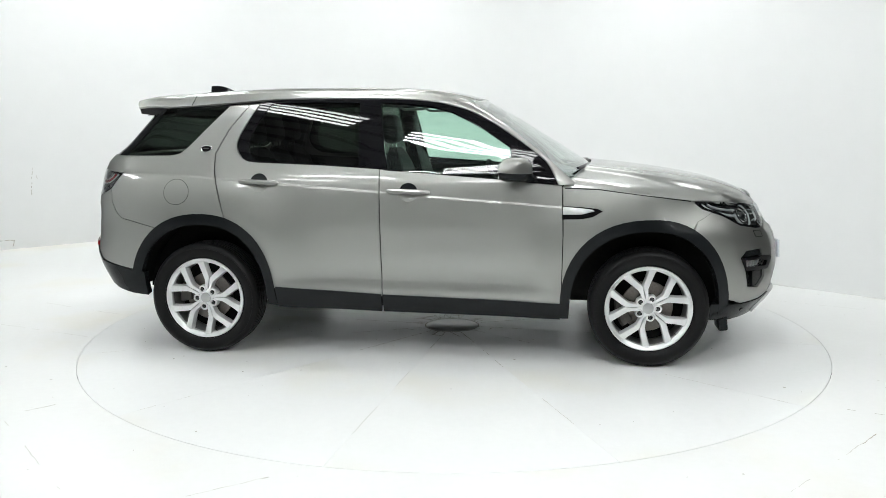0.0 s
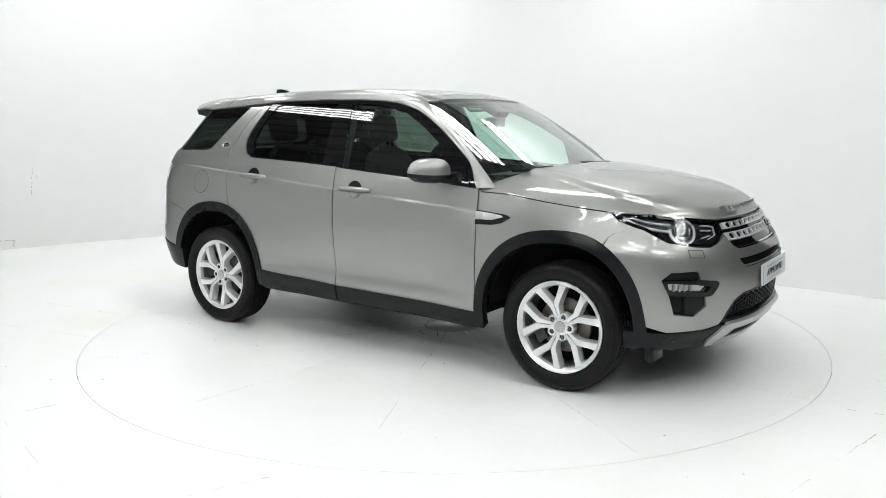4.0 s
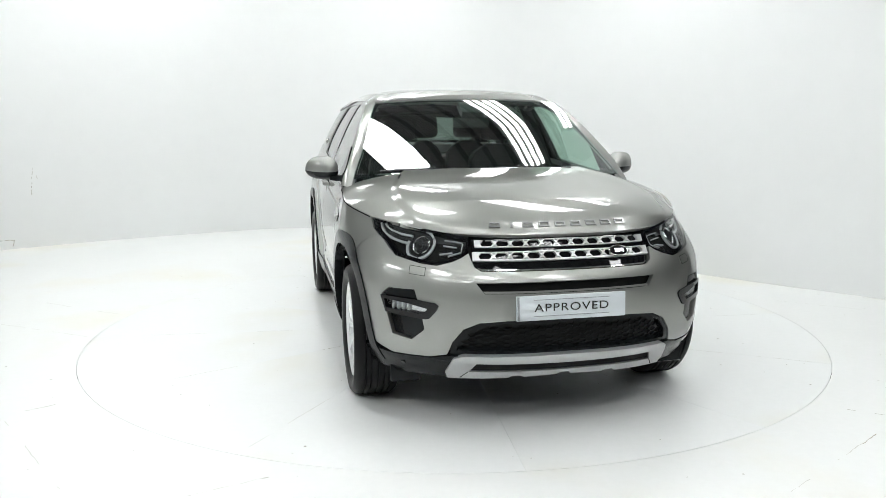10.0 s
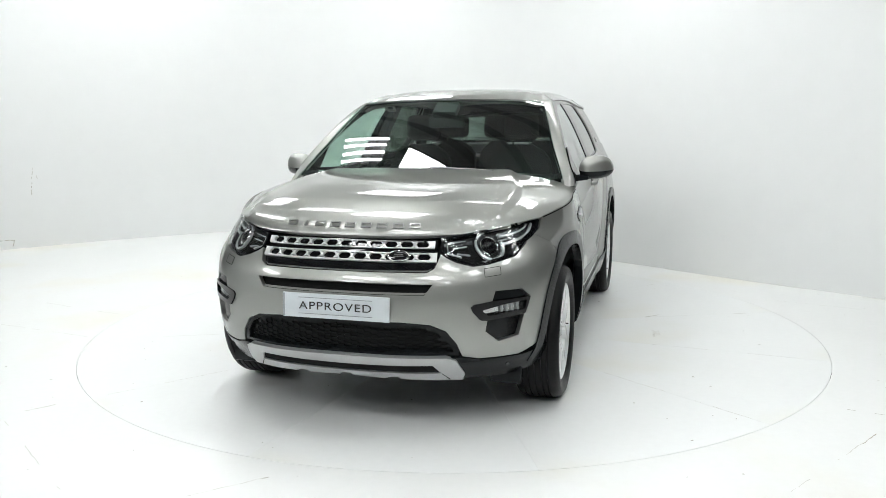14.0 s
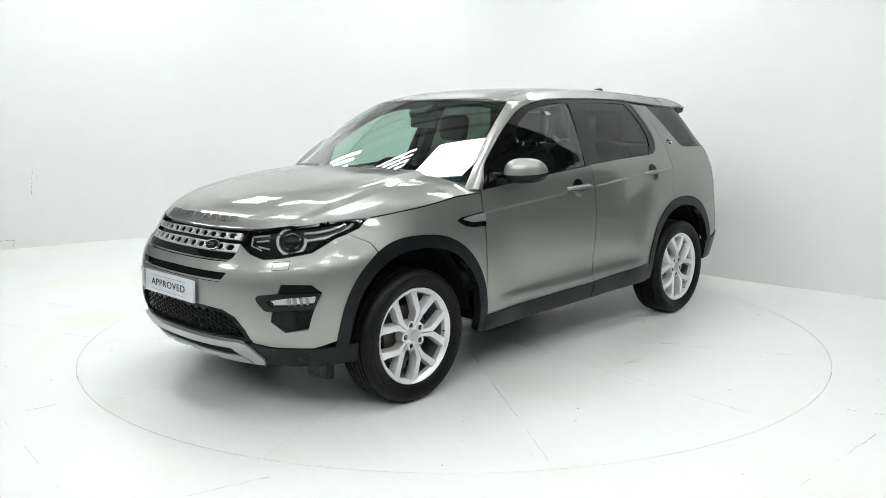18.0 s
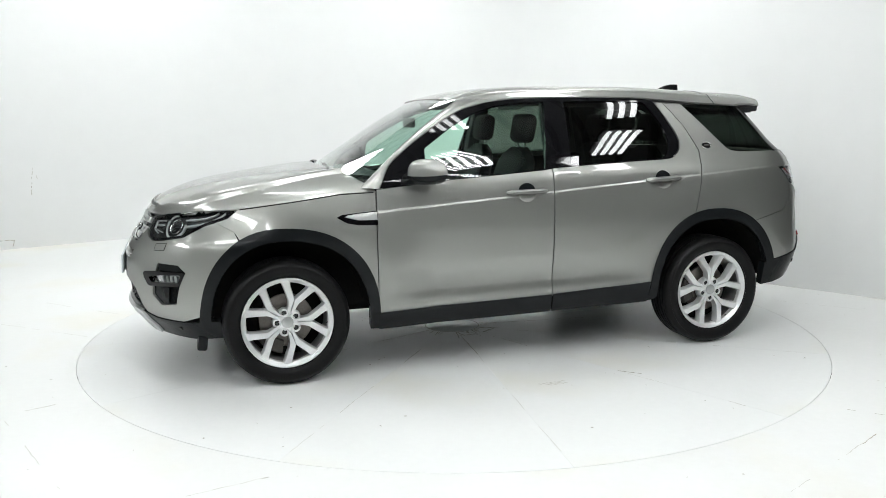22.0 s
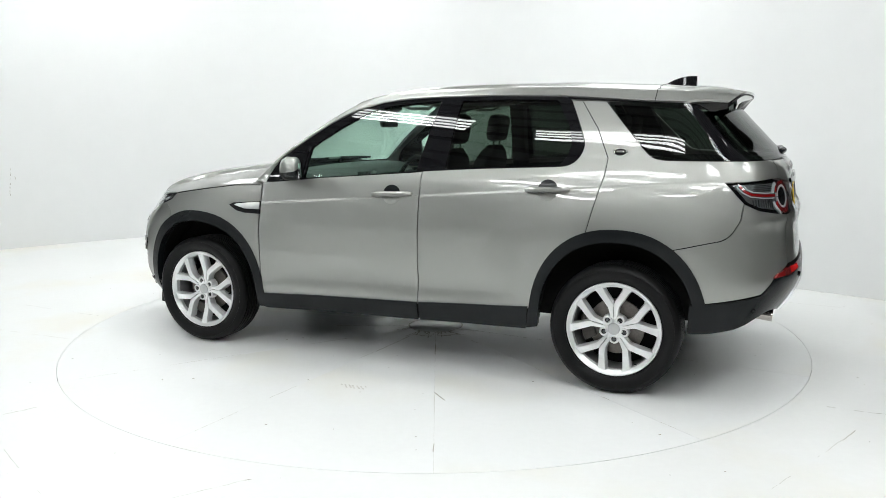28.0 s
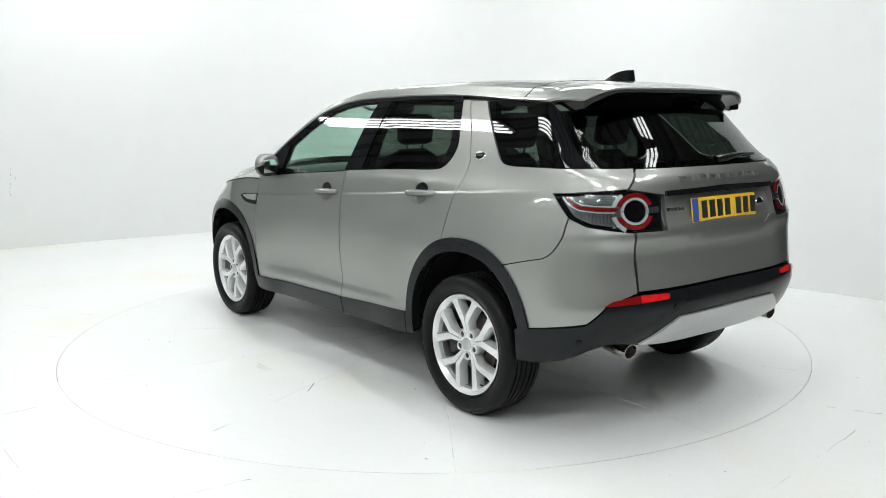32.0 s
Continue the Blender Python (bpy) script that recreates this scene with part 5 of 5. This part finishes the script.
def cabin():
    for y in (.37, -.37):
        seat(.12, y)
    for y, w in ((.385, .44), (-.385, .44), (0, .32)):
        seat(-.82, y, width=w)
    part("cabin_floor", block(1.72, 1.50, .04, (0, 0, .46), .01), TRIM, car)
    part("load_floor", block(.80, 1.16, .04, (-1.62, 0, .74), .01), TRIM, car)
    part("load_cover", block(.60, 1.25, .02, (-1.62, 0, 1.13), .006), TRIM, car)
    rows = []
    for y in np.linspace(-.74, .74, 21):
        k = abs(y) / .74
        rows.append([(.96 - .15 * k**2, y, 1.115), (.80, y, 1.135 + .02 * (1 - k**2)), (.66, y, 1.125), (.60, y, 1.07), (.60, y, .72), (.98, y, .72)])
    part("dashboard", loft(rows), DASHTOP, car, "dark grey dashboard")
    part("centre_screen", block(.015, .26, .16, (.595, 0, 1.02), .006, (0, 8, 0)), BLACK, car)
    part("centre_console", block(.75, .24, .22, (.28, 0, .66), .04), TRIM, car)
    sw = new("steering_wheel")
    sw.parent = car
    tagged(sw, "black leather steering wheel")
    sw.matrix_basis = pose(.46, -.37, 1.02, 0, 66, 0)
    part("wheel_rim", tube([(.185 * math.cos(a), .185 * math.sin(a), 0) for a in (2 * math.pi * k / 36 for k in range(36))], .016, 10, closed=True), LEATHER, sw)
    part("wheel_boss", block(.14, .15, .05, (0, 0, -.01), .02), LEATHER, sw)
    for a in (90, -90, 0):
        part("wheel_spoke", block(.15, .035, .012, (.10, 0, 0), .004), SATIN, sw).matrix_basis = pose(0, 0, 0, 0, 0, a)
    part("steering_column", tube([(.46, -.37, 1.01), (.62, -.37, .98)], .035, 12), TRIM, car)
    part("inner_mirror", block(.03, .24, .065, (.42, 0, 1.44), .014), TRIM, car, "black rear-view mirror")
    part("sensor_housing", block(.14, .16, .05, (.42, 0, 1.52), .015, (0, 28, 0)), TRIM, car)
    # roof lining, pillars and door trim
    skin("headlining", [(-.60, -1.62), (.60, -1.62), (.60, .27), (-.60, .27)], HEADLINING, car, lambda a, x: roof_map(a, x) - np.array([0, 0, .035]), out=lambda p: -up(p), step=.08, depth=-.02, label="light grey headlining")
    for s in (1, -1):
        skin("door_trim", S(X((.83, .48), (.82, 1.075), (-.21, 1.15), (-1.03, 1.195), (-1.5, 1.235), (-1.75, 1.235), (-1.75, .96), (-1.0, .95), (-.82, .48)), s), TRIM, car, sink(.060), depth=.004, step=.1, out=lambda p: -outward(p), label="dark inner door trim")
        part("centre_pillar", loft([[(x + dx, s * (y - dy), z) for dx, dy in ((-.06, 0), (.06, 0), (.05, .05), (-.05, .05))] for x, y, z in ((-.29, .815, 1.10), (-.30, .73, 1.33), (-.32, .625, 1.56))]), TRIM, car)
        part("grab_handle", tube([(.02, s * .575, 1.545), (-.02, s * .55, 1.525), (-.14, s * .55, 1.525), (-.18, s * .575, 1.55)], .009, 8), HEADLINING, car)
        part("rear_inner_pillar", loft([[(x + dx, s * (y - dy), z) for dx, dy in ((-.10, 0), (.10, 0), (.09, .05), (-.09, .05))] for x, y, z in ((-1.32, .775, 1.20), (-1.25, .70, 1.38), (-1.18, .62, 1.55))]), TRIM, car)
    # underside
    part("underbody", block(3.5, 1.02, .10, (.10, 0, .35), .03), DARK, car, "dark underside")
    part("side_floor", block(1.62, 1.66, .06, (0, 0, .34), .02), DARK, car)
    part("rear_axle", tube([(-WB, -.72, .33), (-WB, .72, .33)], .045, 12), DARK, car)
    part("front_axle", tube([(WB, -.72, .34), (WB, .72, .34)], .04, 12), DARK, car)
    part("silencer", block(.26, .90, .13, (-1.88, 0, .435), .05), STEEL, car, "steel silencer box")


tail_end()
wheels()
both(mirror)
both(fittings)
fuel_flap()
wipers()
cabin()


# ---- the turntable: a hub and twelve boards on a base ----
turntable = part("turntable", lathe([(0, -.006), (DISC_R - .004, -.006), (DISC_R - .004, -.045), (0, -.045)], 120, "z"), JOINT, None)
tagged(turntable, "round white painted turntable of twelve boards set flush in the floor", "turntable")
part("hub_plate", lathe([(0, 0), (.185, 0), (.1885, -.002), (.1885, -.006), (0, -.006)], 48, "z"), DISCWHITE, turntable)


def boards():
    g, n = .0005, 18
    ins, outs = [], []
    for i in range(n + 1):
        a = -15 + 30 * i / n
        for r, lst in ((.1895, ins), (DISC_R, outs)):
            e = math.degrees(g / r)
            q = radians(max(-15 + e, min(15 - e, a)))
            lst.append((r * math.cos(q), r * math.sin(q)))
    ring = ins + outs[::-1]
    m = len(ring)
    verts = [(x, y, 0) for x, y in ring] + [(x, y, -.006) for x, y in ring]
    faces = [[i, i + 1, m - 2 - i, m - 1 - i][::-1] for i in range(n)] + [[i, (i + 1) % m, m + (i + 1) % m, m + i][::-1] for i in range(m)]
    me = flat_mesh("board", verts, faces)
    me.materials.append(DISCWHITE)
    for k in range(12):
        b = new("board", me)
        b.parent = turntable
        b.matrix_basis = pose(0, 0, 0, 0, 0, 9 + 30 * k)


boards()
TURN = [(0, -7.00), (1, -13.72), (2, -20.52), (3, -27.25), (3.5, -30.65), (4.5, -37.75), (5.5, -44.85), (6, -48.35), (7, -55.28), (8, -62.43), (9, -69.58), (10, -76.80), (11, -83.95),
        (12, -91.15), (13, -98.33), (14, -105.52), (14.5, -109.12), (15.5, -116.25), (16.5, -123.35), (17, -126.83), (18, -133.98), (19, -141.20), (20, -148.15), (21, -155.03), (22, -161.92),
        (23, -168.84), (24, -175.82), (25, -183.04), (25.5, -186.66), (26.5, -193.85), (27.5, -200.90), (28, -204.31), (29, -211.14), (30, -218.10), (31, -225.34), (32, -232.14)]


# ---- cracks, dashes, chips and scuffs in the floor paint ----
def ragged(pts, width, rnd, broken=.35, wobble=.006, step=.02):
    """A broken hairline along a path on the floor, as thin flakes."""
    verts, faces = [], []
    for (x0, y0), (x1, y1) in zip(pts, pts[1:]):
        a, b = Vector((x0, y0)), Vector((x1, y1))
        n = max(2, int((b - a).length / step))
        side = Vector((a.y - b.y, b.x - a.x)).normalized()
        off, on = 0., True
        row = []
        for i in range(n + 1):
            off = off * .8 + rnd.uniform(-1, 1) * wobble * .5
            row.append(a.lerp(b, i / n) + side * off)
        for p, q in zip(row, row[1:]):
            if rnd.random() < .22:
                on = rnd.random() > broken
            if not on:
                continue
            w0, w1 = (width * rnd.uniform(.35, 1.2) / 2 for _ in range(2))
            k = len(verts)
            for c, w in ((p, w0), (q, w1)):
                verts += [(c.x + side.x * w, c.y + side.y * w, .0008), (c.x - side.x * w, c.y - side.y * w, .0008)]
            faces.append((k, k + 2, k + 3, k + 1)[::-1])
    return verts, faces


def marks(name, paths, width, mat, parent, label, seed, **kw):
    rnd = random.Random(seed)
    verts, faces = [], []
    for p in paths:
        v, f = ragged(p, width, rnd, **kw)
        k = len(verts)
        verts += v
        faces += [[i + k for i in q] for q in f]
    ob = link(name, flat_mesh(name, verts, faces), mat, parent, label)
    return tagged(ob, label, kind="stuff")


def ray(a, r0, r1, bend=0.):
    q, q2 = radians(a), radians(a + bend)
    return [(r0 * math.cos(q), r0 * math.sin(q)), (r1 * math.cos(q2), r1 * math.sin(q2))]


def flakes(name, spots, mat, parent, label, seed):
    """Small uneven chips."""
    rnd = random.Random(seed)
    verts, faces = [], []
    for x, y, r in spots:
        k, n = len(verts), 7
        for i in range(n):
            a, rr = 2 * math.pi * i / n, r * rnd.uniform(.5, 1.2)
            verts.append((x + rr * math.cos(a), y + rr * math.sin(a), .0009))
        faces.append(list(range(k, k + n)))
    return tagged(link(name, flat_mesh(name, verts, faces), mat, parent, label), label, kind="stuff")


def floor_marks():
    ground = bpy.data.objects["floor"]
    marks("floor_crack", [[(-2.21, -1.87), (-1.90, -2.24), (-1.52, -2.68)], [(-1.05, -2.68), (-.78, -2.51)], [(1.34, -2.64), (1.66, -2.34), (1.97, -2.06)]], .0042, SCUFF, ground, "fine broken joint in the floor paint", 3, broken=.5)
    marks("floor_crack", [[(-2.19, -1.73), (-2.07, -1.63)], [(1.86, -2.16), (1.98, -2.05)], [(2.0, -1.72), (2.35, -1.90), (2.60, -2.02)], [(-.79, -2.515), (-.74, -2.49)], [(2.62, -1.9), (2.72, -1.76)]], .0055, CHIP, ground, "short dark crack in the floor paint", 4, broken=.4)
    marks("floor_crack", [[(2.62, .75), (3.15, .45)], [(-2.55, .35), (-3.3, .75)], [(-2.5, -.3), (-3.4, .1)], [(2.5, .1), (3.1, .15)]], .005, SCUFF, ground, "faint line in the floor paint", 5, broken=.6)
    rnd = random.Random(8)
    spots = []
    while len(spots) < 90:
        x, y = rnd.uniform(-4, 3.6), rnd.uniform(-3.0, 3.0)
        if math.hypot(x, y) > 2.52 and y < 4.4 - abs(x + 1.2) * .8:
            spots.append((x, y, rnd.choice((.003, .003, .004, .006))))
    flakes("paint_chips", spots, CHIP, ground, "tiny dark chips in the floor paint", 9)
    marks("base_dirt", [[(1.60, 2.69), (2.56, 1.655)], [(2.57, 1.65), (3.50, .775)], [(3.50, .775), (3.72, .575)]], .012, SCUFF, ground, "thin line of dirt along the wall's foot", 6, broken=.35, wobble=.004)
    # on the turntable: seams worn through in places, a cracked hub
    jo = [-6 + 30 * k for k in range(12)]
    rnd = random.Random(12)
    worn = []
    for a in jo:
        r = .24
        while r < 2.3:
            l = rnd.uniform(.15, .55)
            if rnd.random() < (.75 if a % 60 == 24 else .5):
                worn.append(ray(a, r, min(r + l, 2.38)))
            r += l + rnd.uniform(.05, .35)
    marks("worn_seam", worn, .0040, SCUFF, turntable, "worn grey seam between turntable boards", 13, broken=.45, wobble=.003)
    dark = [ray(a, .21, .21 + l) for a, l in ((-6, .85), (24, .5), (54, .7), (84, .55), (114, .6), (144, .35), (174, .8), (204, .45), (234, .7), (264, .4), (294, .8), (324, .5))]
    dark += [ray(84, 1.6, 1.70), ray(-66, .9, 1.05), ray(54, 2.1, 2.2), ray(114, 2.15, 2.25)]
    marks("dark_seam", dark, .0050, CHIP, turntable, "dark cracked seam round the hub", 14, broken=.45, wobble=.004)
    ring = [[(.192 * math.cos(radians(a)), .192 * math.sin(radians(a))), (.192 * math.cos(radians(a + 9)), .192 * math.sin(radians(a + 9)))] for a in range(0, 360, 9)]
    marks("hub_crack", ring, .008, CHIP, turntable, "dark cracked ring round the hub", 15, broken=.12, wobble=.004)
    spur = []
    for k in range(26):
        a = rnd.uniform(0, 360)
        spur.append(ray(a, .20, rnd.uniform(.24, .36), rnd.uniform(-14, 14)))
        if k % 3 == 0:
            spur.append(ray(a, .29, .31, 18))
    marks("hub_crack", spur, .007, CHIP, turntable, "short cracks running out from the hub", 16, broken=.3)
    hatch = [[(1.40 * math.cos(radians(95 + d)), 1.40 * math.sin(radians(95 + d))), (1.45 * math.cos(radians(96.5 + d)), 1.45 * math.sin(radians(96.5 + d)))] for d in (-3, -2, -1, 0, 1, 2, 3)]
    marks("tyre_scuff", hatch, .010, SCUFF, turntable, "faint tyre scuff in the paint", 17, broken=.3)
    marks("scratch", [ray(114, 1.45, 1.58, 2)], .008, CHIP, turntable, "dark scratch in the paint", 18, broken=.05)
    spots = [(r * math.cos(a), r * math.sin(a), rnd.choice((.003, .004, .004, .007))) for r, a in ((2.4 * math.sqrt(rnd.random()), rnd.uniform(0, 2 * math.pi)) for _ in range(80))]
    flakes("paint_chips", spots, CHIP, turntable, "tiny dark chips in the paint", 19)


def wall_marks():
    """A broken vertical crack and the edge of a filled patch low on the wall."""
    rnd = random.Random(21)
    wall = bpy.data.objects["wall_north"]
    along, inward, base = Vector((.789, .614, 0)), Vector((.614, -.789, 0)), Vector((-4.88, 3.716, 0)) + Vector((.614, -.789, 0)) * .012
    verts, faces = [], []

    def line(s0, z0, s1, z1, width, keep):
        n = max(2, int(math.hypot(s1 - s0, z1 - z0) / .02))
        off = 0.
        for i in range(n):
            off = off * .8 + rnd.uniform(-.004, .004)
            if rnd.random() > keep:
                continue
            a, b = i / n, (i + 1) / n
            w = width * rnd.uniform(.5, 1.2) / 2
            k = len(verts)
            steep = abs(z1 - z0) > abs(s1 - s0)
            for t in (a, b):
                for d in (-w, w):
                    p = base + along * (s0 + (s1 - s0) * t + (d + off if steep else 0)) + Vector((0, 0, z0 + (z1 - z0) * t + (0 if steep else d + off)))
                    verts.append(tuple(p))
            faces.append((k, k + 1, k + 3, k + 2))
    line(.012, .95, -.02, .615, .007, .6)
    line(.03, .90, .045, .80, .005, .4)
    line(-.42, .105, -.24, .105, .008, .9)
    line(-.24, .105, -.27, .01, .008, .9)
    tagged(link("wall_crack", flat_mesh("wall_crack", verts, faces), CHIP, wall, "broken hairline crack in the wall paint"), "broken hairline crack in the wall paint", kind="stuff")


floor_marks()
wall_marks()


def motions():
    walk(turntable, [(t, pose(0, 0, 0, 0, 0, a)) for t, a in TURN])
    walk(car, [(t, pose(0, 0, 0, 0, 0, a) @ Matrix.Translation(OFF)) for t, a in TURN])


motions()
